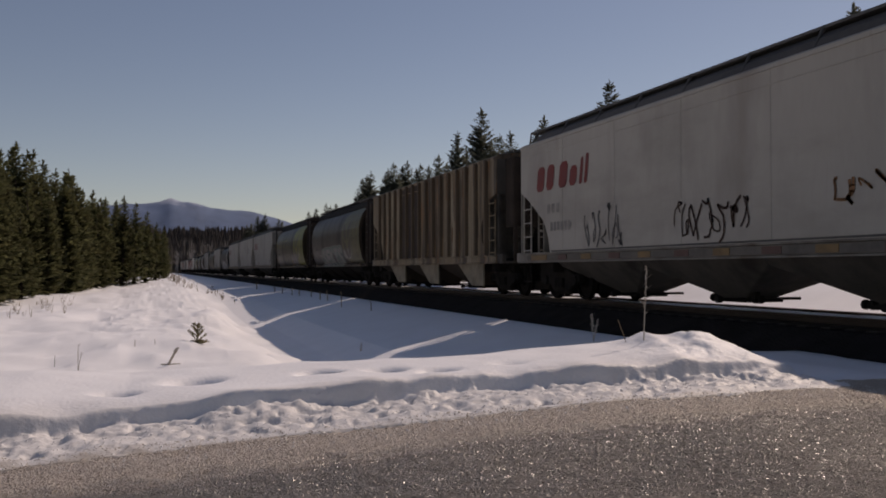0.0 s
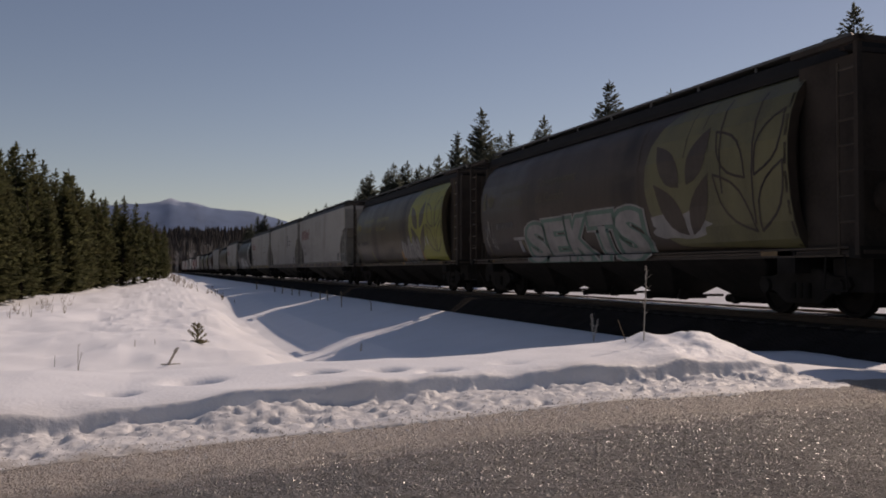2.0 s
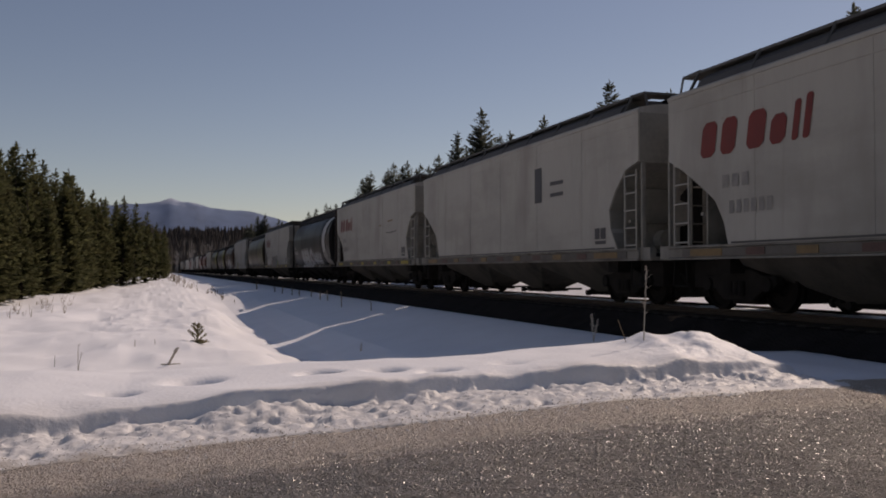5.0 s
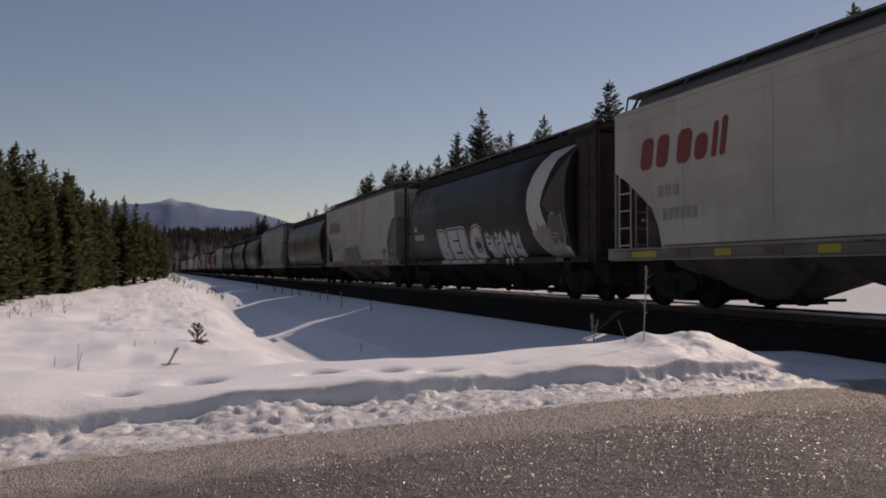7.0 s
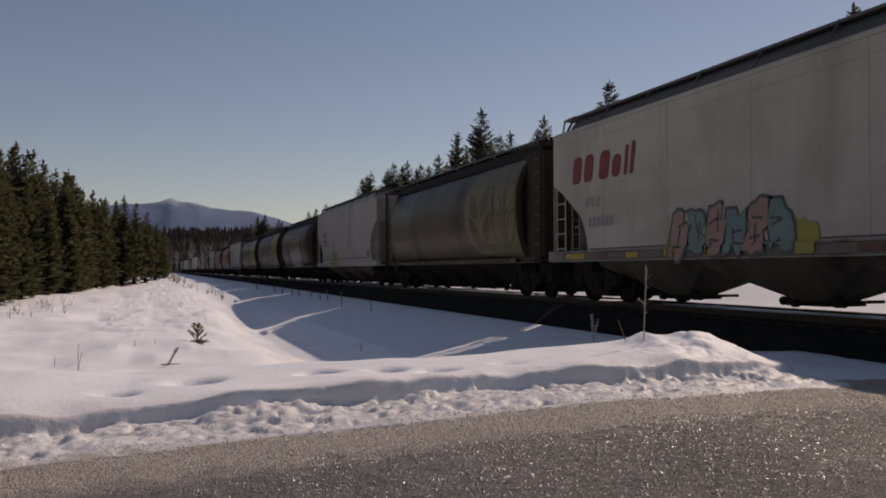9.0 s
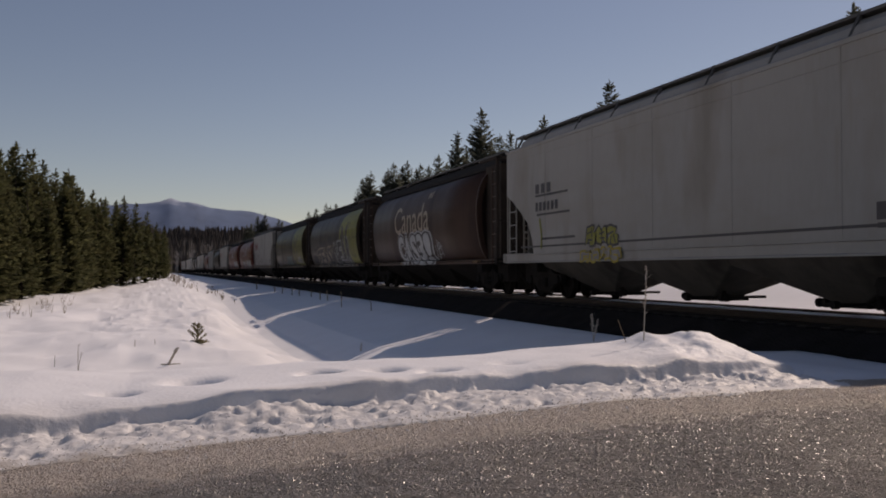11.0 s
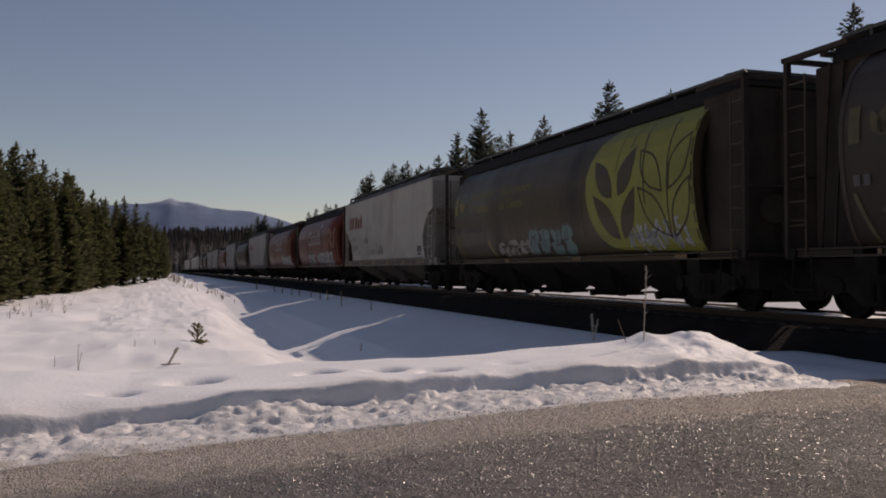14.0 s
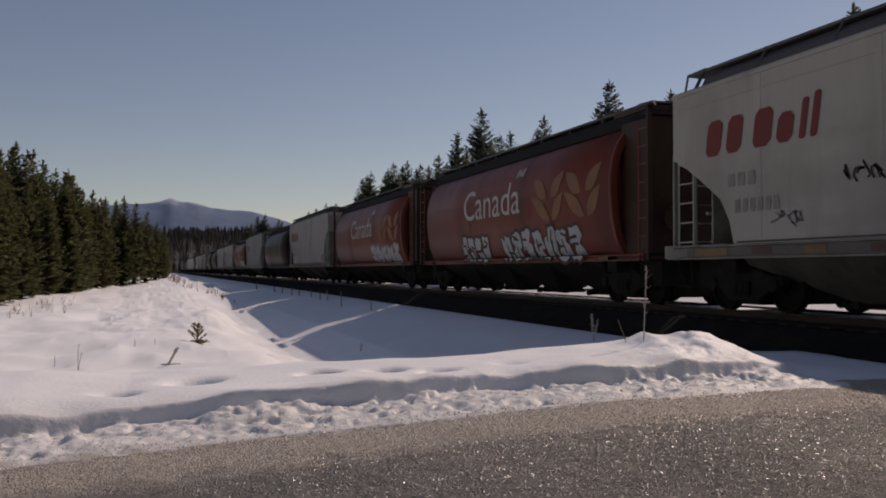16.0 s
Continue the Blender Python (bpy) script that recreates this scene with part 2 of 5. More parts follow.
SPRAYORANGE = surface("orange_spray_paint", (0.24, 0.13, 0.035), 0.5, spread=0.3, bump=0)
SPRAYRED = surface("dark_red_spray_line", (0.11, 0.035, 0.030), 0.5, spread=0.2, bump=0)
BUFFGREY = surface("patchy_grey_paint_out", (0.085, 0.080, 0.075), 0.7, spread=0.5, scale=2.5, bump=0)
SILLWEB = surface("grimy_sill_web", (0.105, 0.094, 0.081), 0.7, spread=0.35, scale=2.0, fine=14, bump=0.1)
SILLGREY = surface("dusty_sill_flange", (0.175, 0.160, 0.138), 0.7, spread=0.35, scale=2.0, fine=14, bump=0.1, tint=(0.09, 0.065, 0.045), tint_amount=0.45, tint_scale=1.5)
SPRAYPALE = surface("pale_spray_paint", (0.319, 0.33, 0.33), 0.5, spread=0.2, bump=0)


# ---- builders ----
def part(name, bm, material, parent=None, label="", smooth=False):
    """Links a bmesh as one mesh object under a thing or a part."""
    me = bpy.data.meshes.new(name)
    bm.to_mesh(me)
    bm.free()
    if smooth:
        me.shade_smooth()
    me.materials.append(material)
    ob = new(name, me)
    if parent:
        ob.parent = parent
    if label:
        ob["label"] = label
    return ob


def again(ob, parent, m=None):
    """The same mesh once more, under another parent."""
    o = new(ob.name.split(".")[0], ob.data)
    o.parent = parent
    o.matrix_basis = m if m is not None else ob.matrix_basis.copy()
    if "label" in ob:
        o["label"] = ob["label"]
    return o


def box(bm, x0, x1, y0, y1, z0, z1, m=None):
    v = [bm.verts.new((m @ Vector(p)) if m else p) for p in
         ((x0, y0, z0), (x1, y0, z0), (x1, y1, z0), (x0, y1, z0), (x0, y0, z1), (x1, y0, z1), (x1, y1, z1), (x0, y1, z1))]
    for f in ((3, 2, 1, 0), (4, 5, 6, 7), (0, 1, 5, 4), (1, 2, 6, 5), (2, 3, 7, 6), (3, 0, 4, 7)):
        bm.faces.new([v[i] for i in f])
    return v


def rod(bm, a, b, r, sides=6, r2=None):
    a, b = Vector(a), Vector(b)
    q = (b - a).to_track_quat("Z", "Y")
    r2 = r if r2 is None else r2
    lo = [bm.verts.new(a + q @ Vector((r * math.cos(k * math.tau / sides), r * math.sin(k * math.tau / sides), 0))) for k in range(sides)]
    hi = [bm.verts.new(b + q @ Vector((r2 * math.cos(k * math.tau / sides), r2 * math.sin(k * math.tau / sides), 0))) for k in range(sides)]
    for k in range(sides):
        bm.faces.new((lo[k], lo[(k + 1) % sides], hi[(k + 1) % sides], hi[k]))
    bm.faces.new(lo[::-1])
    bm.faces.new(hi)


def prism(bm, outline, axis, lo, hi):
    """A flat outline drawn in the two other axes, pulled out along an axis (0, 1 or 2) from lo to hi."""
    def at(p, d):
        q = list(p)
        q.insert(axis, d)
        return q
    a = [bm.verts.new(at(p, lo)) for p in outline]
    b = [bm.verts.new(at(p, hi)) for p in outline]
    bm.faces.new(a[::-1])
    bm.faces.new(b)
    for i in range(len(a)):
        j = (i + 1) % len(a)
        bm.faces.new((a[i], a[j], b[j], b[i]))
    bmesh.ops.recalc_face_normals(bm, faces=bm.faces)


def thing(name, label, category, group="", m=None):
    ob = new(name)
    ob.empty_display_size = 0.3
    if m is not None:
        ob.matrix_basis = m
    return tagged(ob, label, category, group)


def lattice(x, y, seed):
    h = np.sin(x * 127.1 + y * 311.7 + seed * 74.7) * 43758.5453
    return h - np.floor(h)


def field(x, y, size, seed=0, octaves=3):
    """Smooth random heights from -1 to 1 with that wave size."""
    total, amp, norm = 0, 1.0, 0
    for o in range(octaves):
        u, v = x / size * 2 ** o, y / size * 2 ** o
        i, j = np.floor(u), np.floor(v)
        a, b = u - i, v - j
        a, b = a * a * (3 - 2 * a), b * b * (3 - 2 * b)
        s = seed + o * 17
        val = (lattice(i, j, s) * (1 - a) + lattice(i + 1, j, s) * a) * (1 - b) + (lattice(i, j + 1, s) * (1 - a) + lattice(i + 1, j + 1, s) * a) * b
        total, norm, amp = total + amp * (2 * val - 1), norm + amp, amp * 0.5
    return total / norm


def step(x, a, b):
    t = np.clip((x - a) / (b - a), 0, 1)
    return t * t * (3 - 2 * t)


def grid_mesh(name, xs, ys, zfun, material, keep=None):
    X, Y = np.meshgrid(xs, ys)
    Z = zfun(X, Y)
    nx, ny = len(xs), len(ys)
    i = (np.arange(ny - 1)[:, None] * nx + np.arange(nx - 1)[None]).ravel()
    quads = np.stack([i, i + 1, i + nx + 1, i + nx], 1)
    if keep is not None:
        cx, cy = (X[:-1, :-1] + X[1:, 1:]).ravel() / 2, (Y[:-1, :-1] + Y[1:, 1:]).ravel() / 2
        quads = quads[keep(cx, cy)]
    me = bpy.data.meshes.new(name)
    me.from_pydata(np.stack([X.ravel(), Y.ravel(), Z.ravel()], 1).tolist(), [], quads.tolist())
    me.shade_smooth()
    me.materials.append(material)
    return new(name, me)
# ---- ground, road and track bed ----
TRACK_X = 11.5


def spaced(*runs):
    """Grid lines: runs of (start, end, step) laid end to end."""
    out = []
    for a, b, s in runs:
        out += list(np.linspace(a, b, max(2, int(round((b - a) / s)) + 1))[:-1])
    return np.array(out + [runs[-1][1]])


def road_z(x):
    return -0.19 - 0.052 * np.clip(3.2 - x, 0, 12) + 0.19 * step(x, 6.5, 9.0)


def road_edge(x):
    return 5.82 - 0.15 * step(-x, -1.8, 0.8) + 0.55 * step(x, 5.4, 5.8) + 0.10 * field(x, x * 0 + 3.3, 1.7, 5) + 0.04 * field(x, x * 0 + 9.3, 0.35, 6)


def blade_line(x):
    """The smooth line that the plough blade cut beside the road."""
    return 5.82 - 0.15 * step(-x, -1.8, 0.8) + 0.10 * field(x, x * 0 + 3.3, 1.7, 5, 1)


def snow_z(x, y):
    # field and ditch beside the track, both rising into the distance
    lawn = -1.08 + 0.30 * step(y, 40, 62) + 0.22 * step(y, 62, 115) + 0.45 * step(y, 115, 330) + 0.24 * field(x, y, 4.8, 1) + 0.09 * field(x, y, 1.7, 2) + (0.05 + 0.26 * step(y, 12, 30)) * (0.5 - np.abs(field(x, y, 2.1, 3, 4)) * 1.6)
    ditch = -1.82 + 0.18 * step(y, 32, 46) + 0.50 * step(y, 44, 62) + 0.32 * step(y, 60, 112) + 0.40 * step(y, 112, 330)
    toe = -0.52 + 0.06 * (1 - step(y, 9, 16))
    z = lawn + (ditch - lawn) * step(x + 0.9 * field(x, y, 1.8, 4), 1.5, 3.9)
    up = np.interp(x, [3.9, 4.6, 5.7, 7.0, 8.0, 9.2], [0, 0.12, 0.42, 0.62, 0.81, 1.0])
    z = z + (toe - ditch) * up
    # beyond the track
    beyond = -0.5 + 0.95 * step(x, 15.0, 19.5) + 0.25 * field(x, y, 5.0, 11) * step(x, 15, 18) + 0.9 * step(x, 24, 60)
    z = np.where(x > 9.2, -0.62 + (beyond + 0.62) * step(x, 14, 15.2), z)
    z = z + 6.0 * step(np.abs(x), 300, 2500)
    # ploughed bank beside the road, highest where the blade turned off before the track
    e = road_edge(x)
    d = y - e
    wave = field(x, x * 0 + 7.7, 2.3, 24, 1)
    lip = 0.88 + 0.10 * wave + 0.05 * field(x, x * 0 + 2.1, 0.8, 25, 1)
    top = np.interp(x, [-3, -1.03, -0.23, 0.56, 1.33, 2.17, 2.98, 3.77, 4.6, 5.2, 5.45, 5.7], [-0.17, -0.14, -0.185, -0.135, -0.095, -0.075, -0.035, 0.01, 0.025, 0.015, -0.05, -0.24])
    top = top + 0.022 * field(x, y, 0.7, 26) + 0.10 * field(x, x * 0 + 4.4, 0.62, 48, 2) * (1 - step(d, lip, lip + 0.45)) + 0.06 * step(x, 4.2, 4.9) * step(d, lip + 0.1, lip + 0.75)
    front = 1 - step(d, lip + 0.05, lip + 0.3)
    clods = np.clip(field(x, y, 0.34, 21, 2), -0.4, 1) * 0.026 + field(x, y, 0.13, 22, 2) * 0.026 + field(x, y, 0.055, 45, 2) * 0.016 - 0.075 * np.clip(field(x, y, 0.075, 23, 2) - 0.15, 0, 1)
    ramp = road_z(x) + 0.02 * step(d, -0.05, 0.12) + 0.03 * np.clip(d / lip, 0, 1) + clods * step(d, 0.0, 0.22)
    talus = np.clip(field(x, y, 0.5, 35, 3) + 0.15 * field(x, y, 0.1, 47, 2), 0, 1) * 0.25 - 0.014
    ramp = ramp + talus * np.exp(-((d - lip + 0.17) / 0.17) ** 2)
    wide = 0.045 + 0.035 * step(x, 1.9, 3.2) + 0.018 * field(x, x * 0 + 5.1, 0.9, 36, 1)
    edge = y - blade_line(x) - lip + 0.09 * field(x, x * 0 + 1.7, 1.2, 38, 1) + 0.022 * field(x, y, 0.34, 46, 2)
    brow = np.clip((edge + wide) / (wide + 0.55), 0, 1)
    share = 0.84 * step(edge, -wide, 0.015) + 0.16 * (1 - (1 - brow) ** 2.6)
    near = ramp + (top - ramp) * share + 0.02 * field(x, y, 0.42, 39, 2) * np.exp(-(edge / 0.35) ** 2) + 0.008 * field(x, y, 0.15, 37, 2) * front * step(d, 0.1, 0.4)
    hump = (0.075 * np.exp(-((x - 4.93) / 0.19) ** 4 - ((y - 7.32) / 0.22) ** 2) + 0.11 * np.exp(-np.abs((x - 4.52) / 0.17) ** 1.3 - ((y - 7.55) / 0.28) ** 2)
            + 0.02 * np.exp(-((x - 4.5) / 0.8) ** 2 - ((y - 7.4) / 0.6) ** 2))
    hump = hump + (0.07 * np.abs(field(x, y, 0.26, 29, 3)) - 0.02) * np.exp(-((x - 4.85) / 0.65) ** 2 - ((y - 7.2) / 0.5) ** 2)
    near = near + hump * (1 + 0.22 * field(x, y, 0.34, 27))
    w = 1 - step(y, 7.9 + 0.5 * step(-x, -3, 1.5), 12.5 + 2.0 * step(-x, -3, 1.5))
    z2 = z + (near - z) * w
    drop = step(x, 5.5, 5.75) * (1 - step(y, 9.0, 14.0))
    z2 = z2 + (np.minimum(z2, -0.27 - 0.17 * step(x, 6.3, 8.6) + 0.03 * field(x, y, 0.8, 28)) - z2) * drop
    z = np.where(x < 9.2, z2, z)
    # hollows trodden into the crust
    for hx, hy, r, dep in ((0.30, 7.72, 0.165, 0.30), (-0.30, 7.27, 0.11, 0.22), (1.33, 7.56, 0.125, 0.30), (1.88, 7.40, 0.12, 0.22), (2.26, 7.12, 0.12, 0.16), (2.95, 7.2, 0.14, 0.06)):
        z = z - dep * np.exp(-(((x - hx) / r) ** 2 + ((y - hy) / (r * 0.9)) ** 2))
    # the cutting for the road, and the snow on its other side
    inside = (y < e) & (y > -6.5)
    z = np.where(inside, np.minimum(road_z(x) - 0.03 - 0.4 * np.clip(-d, 0, 0.3), z), z)
    return np.where(y <= -6.5, -0.2 + 0.35 * step(-y, 6.5, 7.5) + 0.1 * field(x, y, 3, 31), z)


ground = grid_mesh("ground", spaced((-3000, -400, 260), (-400, -60, 17), (-60, -14, 1.2), (-14, -2.4, 0.25), (-2.4, 6.6, 0.021), (6.6, 14, 0.3),
                                    (14, 40, 0.5), (40, 400, 15), (400, 3000, 260)),
                   spaced((-3000, -200, 280), (-200, -14, 12), (-14, 5.4, 0.6), (5.4, 6.2, 0.02), (6.2, 7.2, 0.015), (7.2, 8.8, 0.035), (8.8, 15, 0.12), (15, 40, 0.4), (40, 140, 1.5),
                          (140, 500, 12), (500, 4500, 250)), snow_z, SNOW)
tagged(ground, "bright crusted snow over an open trackside field", "snow ground", kind="structure")


def road_top(x, y):
    return (road_z(x) + 0.014 * field(x, y, 1.3, 41) + 0.012 * field(x, y, 0.20, 42) + 0.009 * field(x, y, 0.06, 43, 2)
            - 0.03 * step(y - road_edge(x), 0.0, 0.3))


road = grid_mesh("road", spaced((-90, -8, 2), (-8, -3.0, 0.3), (-3.0, 7.2, 0.025), (7.2, 9.3, 0.3)),
                 spaced((-6.6, 2.6, 0.4), (2.6, 6.3, 0.022)), road_top, ROAD)
tagged(road, "wet dark gravel road with meltwater and slush", "road", kind="structure")
road_far = grid_mesh("road_beyond", spaced((13.7, 90, 2)), spaced((-6.6, 5.2, 0.6)), lambda x, y: road_z(x) + 0.01 * field(x, y, 2, 44), ROAD)
tagged(road_far, "wet gravel road on the far side of the track", "road", kind="structure")

bm = bmesh.new()
prism(bm, [(TRACK_X - 2.35, -0.62), (TRACK_X - 1.55, -0.17), (TRACK_X + 1.55, -0.17), (TRACK_X + 2.35, -0.62)], 1, -80, 900)
bmesh.ops.recalc_face_normals(bm, faces=bm.faces)
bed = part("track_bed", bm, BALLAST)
tagged(bed, "dark ballast embankment under the railway track", "track bed", kind="structure")
bm = bmesh.new()
box(bm, -1.28, 1.28, -0.11, 0.11, -0.24, -0.145)
bmesh.ops.bevel(bm, geom=bm.edges[:], offset=0.012, segments=1, affect="EDGES")
tie = part("tie", bm, TIE, bed)
tie.matrix_basis = pose(TRACK_X, 4.0, 0)
for k in range(1, 250):
    again(tie, bed, pose(TRACK_X + 0.03 * math.sin(k * 2.3), 4.0 + 0.51 * k, 0, 0, 0, 1.2 * math.sin(k * 5.1)))
packed = grid_mesh("track_snow", np.linspace(TRACK_X - 0.64, TRACK_X + 0.64, 9), spaced((-40, 6, 1.0), (6, 40, 0.2), (40, 300, 2.0)),
                   lambda x, y: -0.035 + 0.012 * field(x, y, 0.5, 61) - 0.14 * step(np.abs(x - TRACK_X), 0.52, 0.64), SNOW)
tagged(packed, "packed snow lying between the two rails", "snow", kind="structure")
for side in (-1, 1):
    bm = bmesh.new()
    c = TRACK_X + side * 0.753
    prism(bm, [(c - 0.07, -0.17), (c + 0.07, -0.17), (c + 0.07, -0.15), (c + 0.012, -0.13), (c + 0.012, -0.045), (c + 0.036, -0.03),
               (c + 0.036, -0.004), (c + 0.03, 0), (c - 0.03, 0), (c - 0.036, -0.004), (c - 0.036, -0.03), (c - 0.012, -0.045),
               (c - 0.012, -0.13), (c - 0.07, -0.15)], 1, -80, 900)
    tagged(part("rail", bm, RAILSTEEL), "worn steel running rail spiked on dark ties", "rail", "rails of the track", "structure")


def pebbles(name, count, area, low, high, ground_fun, material, seed, squash=0.6, sink=-0.12, thin=None):
    """Loose stones or crumbs, joined: each an uneven four-sided cap, its lower half sunk into what it lies on."""
    r = np.random.RandomState(seed)
    x, y = r.uniform(area[0], area[1], count), r.uniform(area[2], area[3], count)
    if thin:
        some = r.random_sample(count) < thin(x, y)
        x, y = x[some], y[some]
        count = len(x)
    z = ground_fun(x, y)
    s = low + (high - low) * r.random_sample(count) ** 2.2
    base = np.array([(1, 0, -0.25), (0, 1, -0.25), (-1, 0, -0.25), (0, -1, -0.25), (0, 0, 1)], float)
    v = base[None] * (s[:, None, None] * r.uniform(0.55, 1.3, (count, 5, 1))) * np.array([1, 1, squash]) + r.normal(0, 0.12, (count, 5, 3)) * s[:, None, None]
    a = r.uniform(0, 6.28, count)
    rot = np.stack([np.stack([np.cos(a), -np.sin(a)], 1), np.stack([np.sin(a), np.cos(a)], 1)], 1)
    v[:, :, :2] = np.einsum("nij,nkj->nki", rot, v[:, :, :2])
    v += np.stack([x, y, z - s * sink], 1)[:, None]
    f = np.array([(0, 1, 4), (1, 2, 4), (2, 3, 4), (3, 0, 4)])
    faces = (f[None] + 5 * np.arange(count)[:, None, None]).reshape(-1, 3)
    me = bpy.data.meshes.new(name)
    me.from_pydata(v.reshape(-1, 3).tolist(), [], faces.tolist())
    me.materials.append(material)
    return new(name, me)


tagged(pebbles("gravel", 185000, (-1.8, 6.4, 2.85, 5.75), 0.0022, 0.0072, road_top, GRAVEL, 5, 0.42,
               thin=lambda x, y: 1 - 0.9 * step(y + 0.3 * field(x, y, 0.45, 71), 4.75, 5.2)), "wet loose gravel and grit on the road", "gravel", kind="stuff")
tagged(pebbles("snow_clods", 4200, (-2.0, 5.7, 5.42, 6.5), 0.004, 0.017, lambda x, y: np.maximum(road_top(x, y), snow_z(x, y)), CLODS, 8, 0.6, 0.2), "lumps of ploughed crusted snow on the bank", "snow clods", kind="stuff")
tagged(pebbles("slush_clods", 20000, (-1.8, 6.4, 4.8, 5.90), 0.003, 0.012, lambda x, y: np.maximum(road_top(x, y), snow_z(x, y)), SLUSHCLODS, 9, 0.5, 0.1), "dirty tan slush crumbs along the road edge", "slush", kind="stuff")
# ---- the train ----
BARREL = [(1.10, 1.22), (1.30, 1.36), (1.60, 1.47), (2.00, 1.55), (2.50, 1.60), (3.00, 1.595), (3.40, 1.52), (3.75, 1.38), (4.02, 1.15), (4.22, 0.80)]
FINE = [(z, float(np.interp(z, [p[0] for p in BARREL], [p[1] for p in BARREL]))) for z in np.linspace(1.1, 4.22, 27)]


def barrel_half(z):
    """Half width of the painted outside: the shell, and below it the face of the side sill."""
    return 1.405 if z < 1.132 else float(np.interp(z, [p[0] for p in BARREL], [p[1] for p in BARREL]))


def flat_half(z):
    return 1.645 if z < 1.242 else 1.6


def decal(name, bm, material, car, half, label="", levels=None):
    """Paint on the side that faces the road: an outline drawn as (y, z) is bent onto the side and laid just proud of it."""
    if half is barrel_half:
        for z in [p[0] for p in BARREL] + [1.131, 1.134, 1.8, 2.25, 2.75, 3.2, 3.58, 3.9]:
            bmesh.ops.bisect_plane(bm, geom=bm.verts[:] + bm.edges[:] + bm.faces[:], plane_co=(0, 0, z), plane_no=(0, 0, 1))
    else:
        for z in (1.241, 1.244):
            bmesh.ops.bisect_plane(bm, geom=bm.verts[:] + bm.edges[:] + bm.faces[:], plane_co=(0, 0, z), plane_no=(0, 0, 1))
    lift = LIFTS.get(name, 0.012)
    for v in bm.verts:
        v.co.x = -half(v.co.z) - lift
    bmesh.ops.recalc_face_normals(bm, faces=bm.faces)
    for f in bm.faces:
        if f.normal.x > 0:
            f.normal_flip()
    return part(name, bm, material, car, label)


LIFTS = {"emblem": 0.010, "emblem_leaf": 0.016, "graffiti": 0.020, "graffiti_outline": 0.018, "lettering": 0.012, "reporting_mark": 0.012, "stripe": 0.011, "stain": 0.008}


def shape(bm, pts):
    """A flat outline in (y, z). The far end of a car is at +y, the picture's left, so letters run towards -y."""
    bm.faces.new([bm.verts.new((0, y, z)) for y, z in pts])


def slanted(bm, y, z, w, h, lean=0.0):
    shape(bm, [(y, z), (y - w, z), (y - w - lean * h, z + h), (y - lean * h, z + h)])


def words(body, y, z, size, width=None):
    """Lettering from the built-in font as a bmesh in (y, z), starting at y and running towards -y."""
    cu = bpy.data.curves.new("lettering", "FONT")
    cu.body, cu.size, cu.resolution_u = body, size, 3
    ob = new("lettering", cu)
    me = bpy.data.meshes.new_from_object(ob)
    bpy.data.objects.remove(ob)
    bm = bmesh.new()
    bm.from_mesh(me)
    bpy.data.meshes.remove(me)
    span = max(v.co.x for v in bm.verts)
    k = (width / span) if width else 1
    for v in bm.verts:
        v.co = Vector((0, y - v.co.x * k, z + v.co.y))
    return bm


# -- running gear, shared by every car --
def wheelset():
    bm = bmesh.new()
    for s in (-1, 1):
        n = 20
        prof = [(0.0, s * 0.70), (0.10, s * 0.66), (0.17, s * 0.70), (0.40, s * 0.71), (0.485, s * 0.69), (0.482, s * 0.72), (0.46, s * 0.735),
                (0.455, s * 0.82), (0.40, s * 0.825), (0.38, s * 0.76), (0.17, s * 0.77), (0.12, s * 0.84), (0.08, s * 0.98), (0.0, s * 0.98)]
        rings = [[bm.verts.new((x, r * math.cos(k * math.tau / n), r * math.sin(k * math.tau / n))) for k in range(n)] for r, x in prof if r > 0]
        for a, b in zip(rings, rings[1:]):
            for k in range(n):
                bm.faces.new((a[k], a[(k + 1) % n], b[(k + 1) % n], b[k]))
        bm.faces.new(rings[-1])
    rod(bm, (-0.7, 0, 0), (0.7, 0, 0), 0.085, 8)
    bmesh.ops.recalc_face_normals(bm, faces=bm.faces)
    return bm


def side_frame():
    bm = bmesh.new()
    pts = [(-1.12, 0.52), (-1.05, 0.66), (-0.72, 0.68), (-0.40, 0.80), (0.40, 0.80), (0.72, 0.68), (1.05, 0.66), (1.12, 0.52), (0.98, 0.40), (0.72, 0.40),
           (0.42, 0.20), (-0.42, 0.20), (-0.72, 0.40), (-0.98, 0.40)]
    prism(bm, pts, 0, -0.08, 0.08)
    for k in (-0.17, 0.0, 0.17):
        rod(bm, (-0.11, k, 0.30), (-0.11, k, 0.56), 0.075, 8)
    for k in (-0.89, 0.89):
        rod(bm, (-0.14, k, 0.50), (-0.02, k, 0.50), 0.13, 10)
    bmesh.ops.bevel(bm, geom=[e for e in bm.edges if e.calc_length() > 0.25], offset=0.02, segments=1, affect="EDGES")
    return bm


def bolster():
    bm = bmesh.new()
    box(bm, -1.05, 1.05, -0.20, 0.20, 0.42, 0.70)
    box(bm, -0.92, 0.92, -0.36, 0.36, 0.13, 0.43)
    prism(bm, [(-1.32, 0.20), (-0.6, 0.14), (0.6, 0.14), (1.32, 0.20), (1.32, 0.44), (-1.32, 0.44)], 0, -0.60, 0.60)
    return bm


